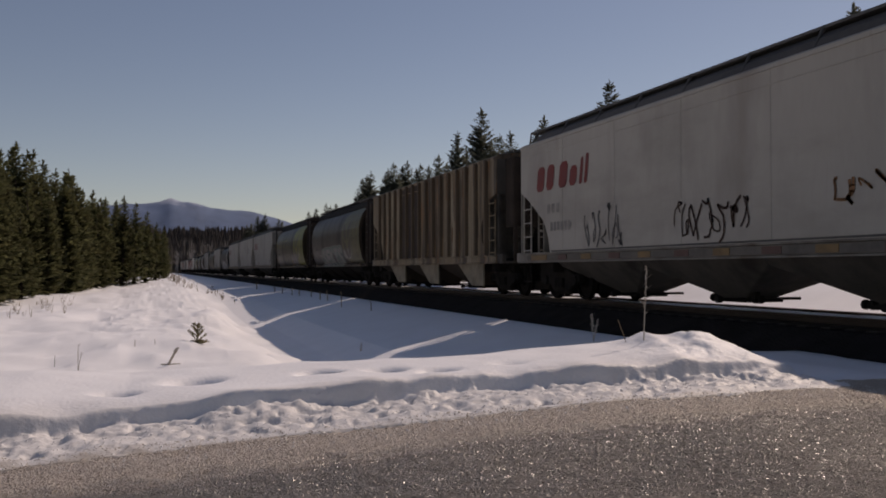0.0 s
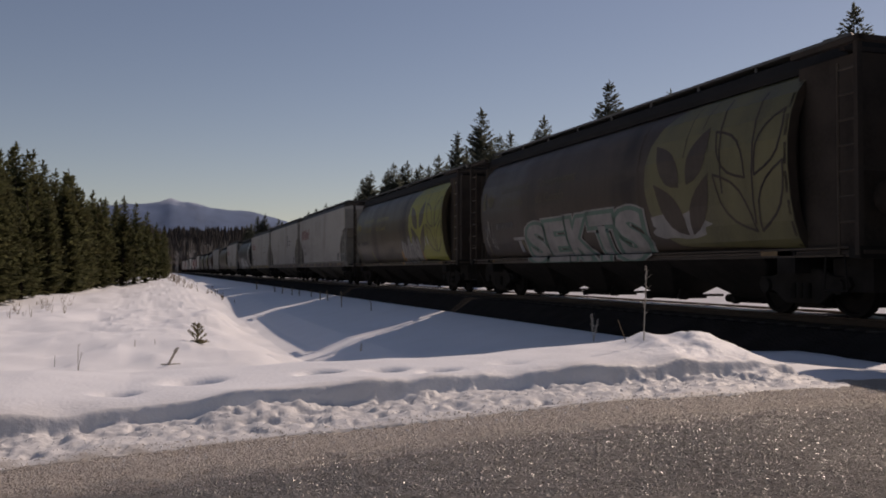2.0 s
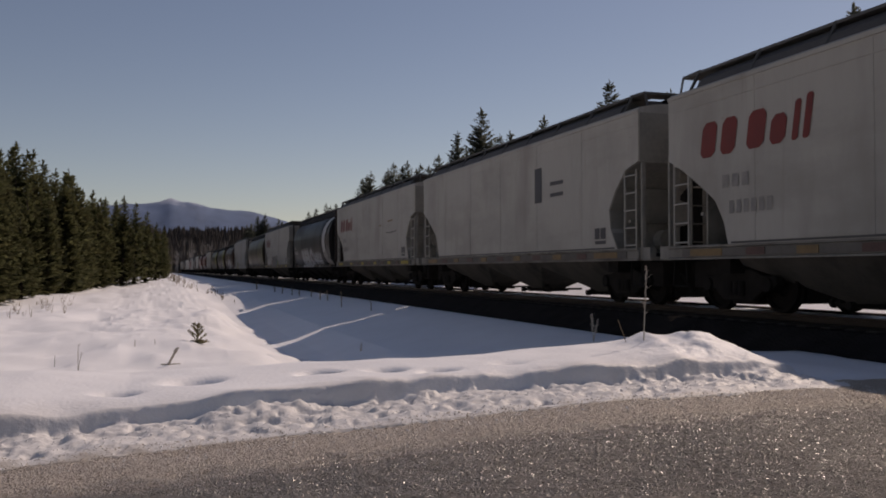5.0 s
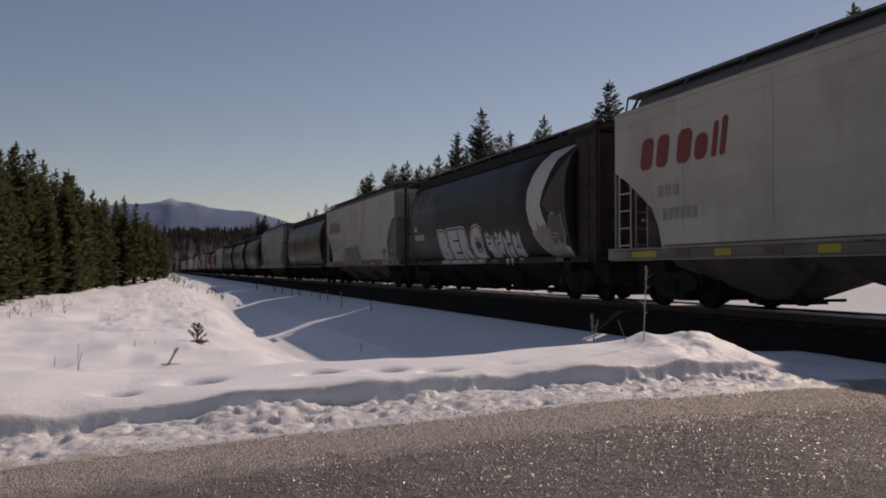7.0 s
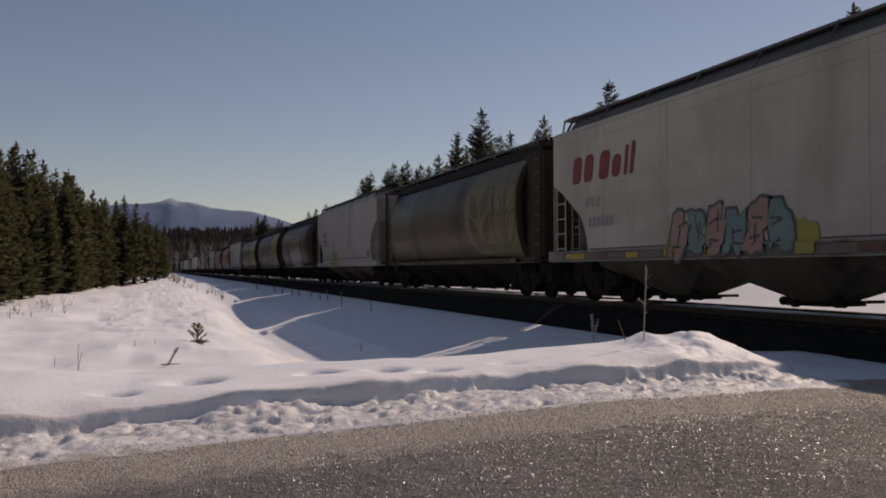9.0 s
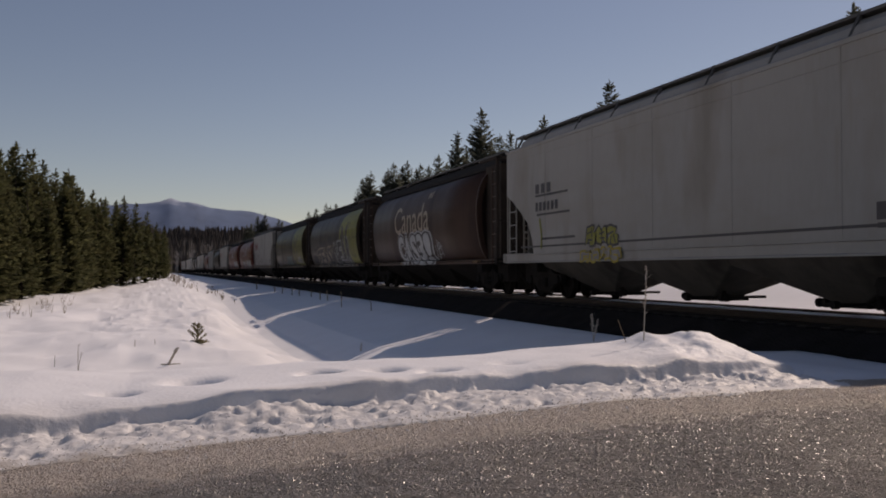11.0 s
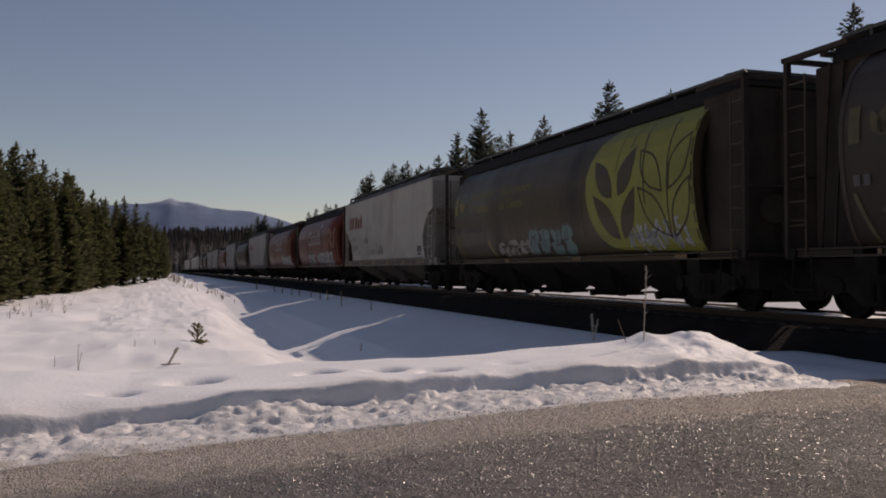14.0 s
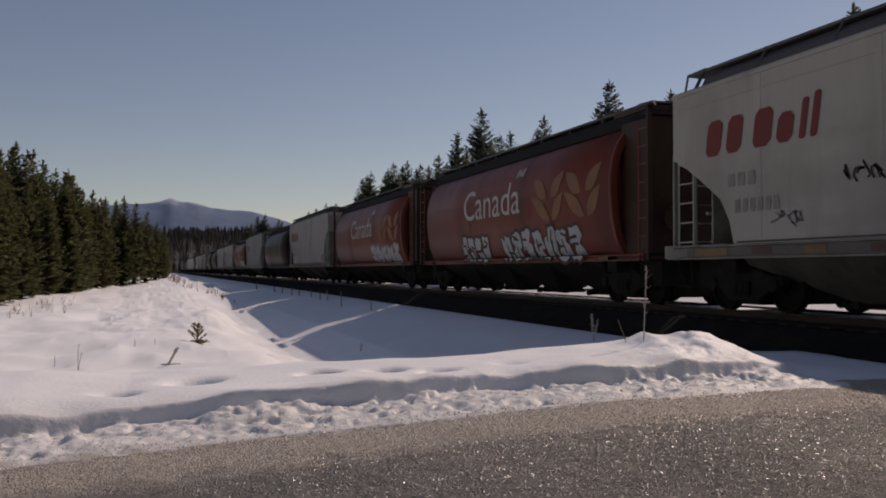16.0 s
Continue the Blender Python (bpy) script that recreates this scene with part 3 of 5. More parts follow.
def chute(reach, wide=False):
    """One discharge hopper: its slopes meet the next one's between the bays and run down to a gate close over the rail."""
    bm = bmesh.new()
    rings = [(1.42, reach, 1.15), (1.18, reach, 0.86), (0.38, 0.43, 0.24), (0.36, 0.41, 0.20)]
    if wide:
        rings = [(1.58, reach, 1.18), (1.50, reach - 0.20, 1.04), (0.50, 0.36, 0.30), (0.44, 0.34, 0.14)]
    vs = [[bm.verts.new((sx * a, sy * b, z)) for sx, sy in ((-1, -1), (1, -1), (1, 1), (-1, 1))] for a, b, z in rings]
    for a, b in zip(vs, vs[1:]):
        for k in range(4):
            bm.faces.new((a[k], a[(k + 1) % 4], b[(k + 1) % 4], b[k]))
    bm.faces.new(vs[-1])
    bmesh.ops.recalc_face_normals(bm, faces=bm.faces)
    bmesh.ops.bevel(bm, geom=bm.edges[:], offset=0.02, segments=1, affect="EDGES")
    return bm


def gate():
    bm = bmesh.new()
    box(bm, -0.44, 0.44, -0.47, 0.47, 0.13, 0.205)
    rod(bm, (-0.95, -0.36, 0.20), (0.95, -0.36, 0.20), 0.03, 8)
    rod(bm, (-1.04, -0.36, 0.20), (-0.92, -0.36, 0.20), 0.07, 8)
    rod(bm, (-0.3, -0.78, 0.20), (-0.3, 0.78, 0.20), 0.035, 8)
    for y in (-0.78, -0.62, 0.58, 0.74):
        rod(bm, (-0.3, y, 0.20), (-0.3, y + 0.07, 0.20), 0.085, 8)
    box(bm, -0.42, -0.30, -0.72, -0.66, 0.12, 0.36)
    box(bm, -0.42, -0.30, 0.50, 0.56, 0.12, 0.40)
    return bm


def coupler():
    bm = bmesh.new()
    box(bm, -0.08, 0.08, 0, 0.55, 0.78, 0.94)
    box(bm, -0.15, 0.11, 0.48, 0.74, 0.74, 1.0)
    rod(bm, (0.25, 0.1, 0.80), (0.22, 0.55, 0.45), 0.03)
    return bm


def ladder(x, y, z0, z1, rungs, along=0.42, axis=1):
    """A ladder of two stiles and rungs, in the plane of the side (axis 1) or of the end (axis 0)."""
    bm = bmesh.new()
    d = Vector((0, 1, 0)) if axis == 1 else Vector((1, 0, 0))
    a, b = Vector((x, y, 0)), Vector((x, y, 0)) + d * along
    up = Vector((0, 0, 1))
    for p in (a, b):
        rod(bm, p + up * z0, p + up * z1, 0.022, 5)
    for k in range(rungs):
        z = z0 + 0.12 + (z1 - z0 - 0.24) * k / max(1, rungs - 1)
        rod(bm, a + up * z, b + up * z, 0.018, 5)
    return bm


PARTS = {}


def kit(name, maker, material, parent, m, label=""):
    """Builds a shared part once and links it again for every later car."""
    key = name + label
    if key not in PARTS:
        PARTS[key] = part(name, maker(), material, parent, label)
        PARTS[key].matrix_basis = m
        return PARTS[key]
    return again(PARTS[key], parent, m)


WHEELSETS = []


def running_gear(car, chutes, reach, span, end, paint, near):
    for s in (-1, 1):
        truck = kit("truck", bolster, DARKSTEEL, car, pose(0, s * span, 0))
        for q in (-1, 1):
            kit("side_frame", side_frame, DARKSTEEL, truck, pose(q * 1.0, 0, 0, 0, 0, 0 if q < 0 else 180))
            w = kit("wheelset", wheelset, WHEELSTEEL, truck, pose(0, q * 0.89, 0.457))
            if near:
                WHEELSETS.append((w, q * 0.89))
        kit("coupler", coupler, DARKSTEEL, car, pose(0, s * (end - 0.7), 0, 0, 0, 0 if s > 0 else 180))
    for y in chutes:
        ch = kit("hopper_chute", lambda: chute(reach, paint is ENDBROWN), paint, car, pose(0, y, 0), label=paint.name.replace("_", " ") + " discharge hopper")
        kit("outlet_gate", gate, DARKSTEEL, ch, pose(0, 0, 0))


def centre_sill(end, span):
    bm = bmesh.new()
    box(bm, -0.28, 0.28, -end, end, 0.72, 1.08)
    for s in (-1, 1):
        box(bm, -1.45, 1.45, s * end - 0.12, s * end + 0.12, 0.95, 1.14)
        box(bm, -1.4, 1.4, s * span - 0.22, s * span + 0.22, 0.72, 1.1)
        # draft gear, brake rigging and hoses under the platform
        lo, hi = sorted((s * (end - 0.95), s * (end - 0.1)))
        box(bm, -1.0, 0.9, lo, hi, 0.42, 0.96)
        rod(bm, (-0.55, s * (end - 0.1), 0.7), (-0.5, s * (end + 0.3), 0.30), 0.04, 6)
    return bm


def roof_walk(z, half, length, foot):
    """Grated running boards carried on brackets above the roof, joined across both ends."""
    bm = bmesh.new()
    for s in (-1, 1):
        box(bm, s * half - 0.24, s * half + 0.24, -length, length, z - 0.05, z)
        for k in range(9):
            y = (-1 + k / 4) * (length - 0.55)
            x = s * (half + 0.2)
            rod(bm, (x + s * 0.22 * (half > 1), y, foot), (x, y, z), 0.035, 5)
    for s in (-1, 1):
        box(bm, -half + 0.2, half - 0.2, s * length - (0.5 if s > 0 else 0), s * length + (0 if s > 0 else 0.5), z - 0.05, z)
        for q in (-1, 1):
            rod(bm, (q * (half + 0.22), s * length, z - 0.02), (q * (half + 0.22), s * (length + 0.12), foot + 0.02), 0.025)
            rod(bm, (q * (half + 0.22), s * (length - 0.6), z + 0.0), (q * (half + 0.22), s * length, z - 0.02), 0.025)
    return bm


def hatch_trough(z, length, half=0.36):
    bm = bmesh.new()
    box(bm, -half, half, -length, length, z - 0.3, z)
    n = 7
    for k in range(n):
        y = (-1 + (k + 0.5) * 2 / n) * length
        box(bm, -half - 0.07, half + 0.07, y - length / n + 0.08, y + length / n - 0.08, z, z + 0.06)
        rod(bm, (-half - 0.1, y - 0.4, z + 0.08), (half + 0.1, y - 0.4, z + 0.08), 0.02, 5)
    return bm


def flat_side_body():
    """Body with flat sides, the lower corners cut away above the trucks, sloping end sheets and a shallow arched roof."""
    bm = bmesh.new()
    e, top, low = 8.1, 4.27, 1.22
    outline = [(-7.16, low), (6.15, low), (6.28, 1.66), (6.55, 2.08), (7.1, 2.44), (7.6, 2.74), (e, 2.98), (e, top), (-e, top), (-e, 3.14), (-7.53, 3.0), (-7.10, 2.60), (-6.78, 2.17), (-6.84, 1.74)]
    cols = {}
    for sx in (-1, 1):
        cols[sx] = [bm.verts.new((sx * 1.6, y, z)) for y, z in outline]
        bm.faces.new(cols[sx] if sx > 0 else cols[sx][::-1])
    n = len(outline)
    for i in range(n):
        j = (i + 1) % n
        if outline[i] == (e, top):
            continue
        bm.faces.new((cols[-1][i], cols[-1][j], cols[1][j], cols[1][i]))
    roof = []
    for y in (e, -e):
        roof.append([bm.verts.new((x, y, z)) for x, z in ((-1.6, top), (-1.55, top + 0.05), (-1.2, top + 0.12), (-0.6, top + 0.17), (0.6, top + 0.17),
                                                         (1.2, top + 0.12), (1.55, top + 0.05), (1.6, top))])
    for k in range(7):
        bm.faces.new((roof[0][k], roof[0][k + 1], roof[1][k + 1], roof[1][k]))
    for r in roof:
        bm.faces.new(r)
    bmesh.ops.remove_doubles(bm, verts=bm.verts, dist=0.001)
    bmesh.ops.recalc_face_normals(bm, faces=bm.faces)
    return bm


def raised_roof():
    """Roof sheet that bulges up from the eaves between the end hatches."""
    bm = bmesh.new()
    pts = [(-1.57, 4.26), (-1.47, 4.46), (-1.28, 4.60), (-0.9, 4.66), (0.9, 4.66), (1.28, 4.60), (1.47, 4.46), (1.57, 4.26)]
    prism(bm, pts, 1, -7.2, 7.2)
    return bm


def end_sheet(which):
    """Sheet over one end and its slopes, darker than the sides."""
    bm = bmesh.new()
    for run in (([(8.108, 4.2), (8.108, 2.97), (7.6, 2.73), (7.1, 2.43), (6.56, 2.07), (6.29, 1.65), (6.16, 1.23)], [(-8.108, 4.2), (-8.108, 3.13), (-7.54, 2.99), (-7.11, 2.59), (-6.79, 2.16), (-6.85, 1.73), (-7.17, 1.23)])[which],):
        a = [bm.verts.new((-1.57, y, z - (0.01 if z < 4 else 0))) for y, z in run]
        b = [bm.verts.new((1.57, y, z - (0.01 if z < 4 else 0))) for y, z in run]
        for k in range(len(run) - 1):
            bm.faces.new((a[k], b[k], b[k + 1], a[k + 1]))
    return bm


def side_seams():
    """Raised weld seams and the eave strip on a flat side."""
    bm = bmesh.new()
    for y in (-5.4, -2.7, 0.0, 2.7, 5.4):
        box(bm, -1.606, -1.598, y - 0.02, y + 0.02, 1.26, 4.2)
    box(bm, -1.625, -1.598, -8.1, 8.1, 4.20, 4.27)
    box(bm, -1.610, -1.598, -8.1, 8.1, 3.93, 3.96)
    return bm


def side_sill(half, z0, z1, length):
    """Channel-shaped side sill, its flanges outwards."""
    bm = bmesh.new()
    for s in (-1, 1):
        pts = [(half - 0.06, z0), (half + 0.045, z0), (half + 0.045, z0 + 0.03), (half, z0 + 0.045), (half, z1 - 0.045), (half + 0.045, z1 - 0.03),
               (half + 0.045, z1), (half - 0.06, z1)]
        prism(bm, [(s * a, z) for a, z in pts][::s], 1, -length, length)
    return bm


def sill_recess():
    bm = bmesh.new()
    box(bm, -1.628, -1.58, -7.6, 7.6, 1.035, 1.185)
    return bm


def barrel_body():
    bm = bmesh.new()
    half = 7.27
    full = [(-w, z) for z, w in FINE] + [(w, z) for z, w in FINE[::-1]]
    ys = (-half, -half * 0.5, 0, half * 0.5, half)
    rings = [[bm.verts.new((x, y, z)) for x, z in full] for y in ys]
    n = len(full)
    for a, b in zip(rings, rings[1:]):
        for k in range(n):
            f = bm.faces.new((a[k], a[(k + 1) % n], b[(k + 1) % n], b[k]))
            f.smooth = True
    # ends dished inwards with a rolled edge
    for ring, s in ((rings[0], -1), (rings[-1], 1)):
        inner = [bm.verts.new((v.co.x * 0.90, v.co.y, 2.6 + (v.co.z - 2.6) * 0.92)) for v in ring]
        sunk = [bm.verts.new((v.co.x * 0.88, v.co.y - s * 0.25, 2.6 + (v.co.z - 2.6) * 0.90)) for v in ring]
        for a, b in ((ring, inner), (inner, sunk)):
            for k in range(n):
                bm.faces.new((a[k], a[(k + 1) % n], b[(k + 1) % n], b[k]))
        bm.faces.new(sunk)
    bmesh.ops.recalc_face_normals(bm, faces=bm.faces)
    return bm


def barrel_band():
    """One weld band round the shell."""
    bm = bmesh.new()
    pts = [(w + 0.010, z) for z, w in FINE]
    a = [bm.verts.new((-w, -0.035, z)) for w, z in pts]
    b = [bm.verts.new((-w, 0.035, z)) for w, z in pts]
    for k in range(len(pts) - 1):
        bm.faces.new((a[k], b[k], b[k + 1], a[k + 1]))
    return bm


def eave_strip():
    bm = bmesh.new()
    box(bm, -1.05, -0.93, -7.3, 7.3, 4.12, 4.19)
    return bm


def barrel_roof():
    """Roof cap that runs on over the end platforms."""
    bm = bmesh.new()
    pts = [(-1.04, 4.13), (-1.03, 4.24), (-0.96, 4.42), (-0.80, 4.50), (0.80, 4.50), (0.96, 4.42), (1.03, 4.24), (1.04, 4.13), (0.8, 4.14), (-0.8, 4.14)]
    prism(bm, pts, 1, -8.0, 8.0)
    return bm


def end_posts():
    """End of a round-sided car: bulkhead, corner posts under a roof frame, platform, brake gear."""
    bm = bmesh.new()
    prism(bm, [(-0.2, 1.08), (1.12, 1.08), (1.12, 4.15), (-0.2, 4.15)], 0, -1.0, 1.22)
    for x in (-1.42, 1.42):
        box(bm, x - 0.05, x + 0.05, 1.28, 1.36, 1.0, 4.26)
        box(bm, x - 0.06, x + 0.06, -0.1, 1.40, 4.26, 4.34)
    for x in (-0.45, 0.45):
        box(bm, x - 0.04, x + 0.04, 1.12, 1.18, 1.0, 4.06)
    box(bm, -1.48, 1.48, 1.30, 1.40, 4.262, 4.342)
    box(bm, -1.2, 1.2, 0.70, 0.80, 4.262, 4.342)
    box(bm, -1.40, 1.40, -0.1, 1.40, 1.02, 1.08)
    box(bm, -1.38, 1.38, 1.29, 1.35, 2.3, 2.36)
    for k in range(2):
        rod(bm, (-1.42, 0.9, 1.6 + 0.9 * k), (-1.42, 1.3, 1.6 + 0.9 * k), 0.018, 5)
    for y in (0.45, 0.75):
        rod(bm, (-1.25, y, 1.05), (-1.05, y, 4.15), 0.03, 5)
    rod(bm, (0.7, 1.14, 1.9), (0.7, 1.24, 1.9), 0.28, 12)
    return bm


def end_platform():
    """End of a flat-sided car: open platform, corner posts, grab irons, brake wheel."""
    bm = bmesh.new()
    box(bm, -1.5, 1.5, -0.1, 0.45, 0.98, 1.06)
    box(bm, -1.56, -1.42, -1.6, 0.45, 1.0, 1.26)
    box(bm, 1.42, 1.56, -1.6, 0.45, 1.0, 1.26)
    for x in (-1.52, 1.52):
        box(bm, x - 0.04, x + 0.04, 0.08, 0.14, 1.0, 3.1)
    for x in (-0.6, 0.6):
        box(bm, x - 0.05, x + 0.05, -0.06, 0.02, 1.05, 3.0)
    # web plate under the slope with its stiffener, posts up to the roof corner
    box(bm, -1.30, 1.42, -0.85, -0.80, 1.06, 2.62)
    box(bm, -1.36, 1.36, -0.80, -0.70, 1.84, 1.90)
    for x, y in ((-1.0, 0.16), (-0.55, 0.16)):
        rod(bm, (x, y, 1.05), (x, y, 4.3), 0.03, 5)
    for k in range(8):
        rod(bm, (-1.0, 0.16, 1.35 + 0.38 * k), (-0.55, 0.16, 1.35 + 0.38 * k), 0.016, 5)
    rod(bm, (0.5, -0.8, 1.45), (0.5, -0.5, 1.45), 0.24, 12)
    rod(bm, (0.7, 0.2, 2.0), (0.7, 0.28, 2.0), 0.28, 12)
    return bm


def shear_plate():
    """Upright web on the centre sill that carries the slope sheet."""
    bm = bmesh.new()
    prism(bm, [(-2.3, 1.06), (0.0, 1.06), (0.0, 2.90), (-1.15, 2.28), (-2.3, 2.0)], 0, -0.04, 0.04)
    return bm


def stirrup():
    bm = bmesh.new()
    for y in (0, 0.4):
        rod(bm, (-1.5, y, 1.0), (-1.5, y + (0.05 if y else -0.05), 0.45), 0.02, 5)
    rod(bm, (-1.5, -0.05, 0.45), (-1.5, 0.45, 0.45), 0.02, 5)
    return bm


def hopper_car(style, paint, label, group="cars of the grain train", near=True):
    car = thing("hopper_car", label, "freight car", group)
    tone = paint.name.replace("_", " ")
    o = pose(0, 0, 0)
    if style == "round":
        half, reach, span, end = barrel_half, 1.55, 6.95, 8.55
        kit("body", barrel_body, paint, car, o, tone + " shell")
        for y in (-7.2, -2.45, 2.45, 7.2):
            kit("weld_band", barrel_band, paint, car, pose(0, y, 0), tone + " weld band")
        # eave and roof cap are near black whatever the shell's paint
        kit("eave_strip", eave_strip, ROOFBLACK, car, o, "sooty eave strip")
        kit("roof", barrel_roof, ROOFBLACK, car, o, "sooty roof")
        kit("side_sill", lambda: side_sill(1.36, 0.98, 1.13, 8.6), paint, car, o, tone + " sill")
        for s in (-1, 1):
            kit("end_frame", end_posts, MAROONPAINT if paint is REDPAINT else ENDBROWN, car, pose(0, s * 7.3, 0, 0, 0, 0 if s > 0 else 180),
                "grimy red end frame" if paint is REDPAINT else "grimy end frame")
        kit("hatch_trough", lambda: hatch_trough(4.56, 7.0), DARKSTEEL, car, o, "dark hatch trough")
        kit("roof_walk", lambda: roof_walk(4.61, 0.66, 7.9, 4.45), GALV, car, o, "grated running boards")
        kit("side_ladder", lambda: ladder(-1.42, 0, 1.0, 4.0, 8), paint, car, pose(0, -8.62, 0), tone + " ladder")
        kit("side_ladder", lambda: ladder(-1.42, 0, 1.0, 4.0, 8), paint, car, pose(0, 8.20, 0), tone + " ladder")
        chutes, under = (-4.65, -1.55, 1.55, 4.65), DARKSTEEL
    else:
        half, reach, span, end = flat_half, (2.1 if style == "flat" else 1.75), (6.6 if style == "flat" else 7.45), 8.2
        kit("body", flat_side_body, paint, car, o, tone + " body")
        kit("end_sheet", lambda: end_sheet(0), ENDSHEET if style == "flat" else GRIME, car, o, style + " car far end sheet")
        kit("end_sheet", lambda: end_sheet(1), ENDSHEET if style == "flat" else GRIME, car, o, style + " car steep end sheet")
        kit("side_seam", side_seams, paint, car, o, tone + " weld seams")
        kit("side_sill", lambda: side_sill(1.6, 0.98, 1.24, 8.1), SILLGREY if paint is WHITEPAINT else paint, car, o, tone + " car sill")
        for s in (-1, 1):
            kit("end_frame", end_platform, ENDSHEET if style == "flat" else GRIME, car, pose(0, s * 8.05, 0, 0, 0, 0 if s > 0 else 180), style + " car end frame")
            kit("shear_plate", shear_plate, DARKSTEEL, car, pose(0, s * 8.05, 0, 0, 0, 0 if s > 0 else 180))
        kit("hatch_trough", lambda: hatch_trough(4.62, 7.4), DARKSTEEL, car, o, "tall dark hatch trough")
        if style == "flat":
            kit("roof", raised_roof, paint if paint is GREYPAINT else ROOFGREY, car, o, "dusty grey rounded roof" if paint is GREYPAINT else "sooty grey raised roof")
            kit("roof_walk", lambda: roof_walk(4.70, 1.12, 7.95, 4.3), GALV, car, o, "high grated running boards")
        else:
            kit("roof_walk", lambda: roof_walk(4.52, 0.75, 7.95, 4.3), GALV, car, o, "low grated running boards")
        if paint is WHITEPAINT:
            # web in a darker tone than the flanges above and below it
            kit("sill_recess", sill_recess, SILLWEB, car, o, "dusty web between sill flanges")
        kit("side_ladder", lambda: ladder(-1.57, 0, 1.2, 2.98, 5, 0.5), paint, car, pose(0, 7.45, 0), tone + " ladder")
        kit("side_ladder", lambda: ladder(-1.57, 0, 1.2, 2.98, 5, 0.5), paint, car, pose(0, -7.95, 0), tone + " ladder")
        # ribbed chutes: the shade on their inward slopes is put into the dark colour
        chutes, under = ((-4.2, 0.0, 4.2), GRIME) if style == "flat" else ((-2.85, 1.65, 6.2), ENDBROWN)
        if style == "ribbed":
            def bulkhead():
                b = bmesh.new()
                box(b, -1.28, 1.28, 0.06, 0.62, 2.1, 4.22)
                for x in (-1.2, -0.4, 0.4, 1.2):
                    box(b, x - 0.06, x + 0.06, 0.62, 0.68, 1.06, 4.22)
                return b
            for s in (-1, 1):
                kit("end_bulkhead", bulkhead, ENDBROWN, car, pose(0, s * 8.05, 0, 0, 0, 0 if s > 0 else 180))

            def chute_plate():
                b = bmesh.new()
                prism(b, [(1.48, 1.22), (-1.48, 1.22), (-1.52, 0.26), (-0.42, 0.26)], 0, -0.025, 0.025)
                return b
            for y in (-5.08, -0.30, 4.38):
                for x in (-1.43, 1.43):
                    kit("hopper_plate", chute_plate, CHUTEBEIGE, car, pose(x, y, 0), "beige side plate of a hopper")

            def rib():
                b = bmesh.new()
                box(b, -1.72, -1.59, -0.05, 0.05, 1.25, 4.24)
                return b
            for k in range(16):
                kit("rib", rib, RIBBROWN, car, pose(0, -7.35 + k * 0.93, 0))
    for s in (-1, 1):
        kit("stirrup", stirrup, DARKSTEEL, car, pose(0, s * (end - 0.35) - 0.2, 0))
    kit("centre_sill", lambda: centre_sill(end, span), DARKSTEEL, car, o, style + " car sill")
    running_gear(car, chutes, reach, span, 9.19 if style == "round" else 8.76, under, near)
    return car, half


# -- paint on the sides --
def leaf(bm, a, b, w, n=6):
    """A pointed leaf from a to b, in (y, z)."""
    a, b = Vector(a), Vector(b)
    d = b - a
    s = Vector((-d.y, d.x)).normalized() * w / 2
    f = [math.sin(math.pi * (k / n) ** 0.85) for k in range(1, n)]
    pts = [a] + [a + d * k / n + s * f[k - 1] for k in range(1, n)] + [b] + [a + d * k / n - s * f[k - 1] for k in range(n - 1, 0, -1)]
    shape(bm, [(p.x, p.y) for p in pts])


def stroke(bm, pts, w):
    for p, q in zip(pts, pts[1:]):
        p, q = Vector(p), Vector(q)
        d = q - p
        if d.length < 1e-4:
            continue
        s = Vector((-d.y, d.x)).normalized() * w / 2
        e = d.normalized() * w * 0.25
        shape(bm, [tuple(p - e + s), tuple(q + e + s), tuple(q + e - s), tuple(p - e - s)])


LEAVES = (((-4.05, 2.42), (-3.16, 3.36), 0.60), ((-4.32, 2.44), (-5.02, 3.50), 0.58), ((-4.20, 1.46), (-3.12, 2.56), 0.56), ((-4.34, 1.46), (-5.06, 2.62), 0.54))


def wheat_emblem(car, half, paint, colour, shift=0.0):
    bm = bmesh.new()
    arc = [(-4.10 + 1.36 * math.cos(a), 2.66 + 1.42 * math.sin(a)) for a in np.linspace(math.pi / 2, -math.pi / 2, 15)]
    shape(bm, [(-7.26, 4.16)] + [(y + shift, z) for y, z in arc] + [(-7.26, 1.14)])
    decal("emblem", bm, colour, car, half, "faded wheat emblem")
    bm = bmesh.new()
    for a, b, w in LEAVES:
        leaf(bm, (a[0] + shift, a[1]), (b[0] + shift, b[1]), w)
    for a, b, w in LEAVES:
        a, b = (a[0] - 2.08 + shift, a[1]), (b[0] - 2.08 + shift, b[1])
        d = Vector(b) - Vector(a)
        s = Vector((-d.y, d.x)).normalized() * w / 2
        for q in (-1, 1):
            stroke(bm, [tuple(Vector(a) + d * k / 6 + s * q * math.sin(math.pi * k / 6)) for k in range(7)], 0.05)
    stroke(bm, [(-5.35 + shift, 3.95), (-5.45 + shift, 2.2)], 0.05)
    stroke(bm, [(-4.22 + shift, 3.0), (-4.35 + shift, 4.0)], 0.03)
    stroke(bm, [(-4.75 + shift, 3.5), (-4.9 + shift, 4.05)], 0.03)
    stroke(bm, [(-6.3 + shift, 1.6), (-6.4 + shift, 3.9)], 0.05)
    decal("emblem_leaf", bm, paint, car, half, "dark leaves of the emblem")


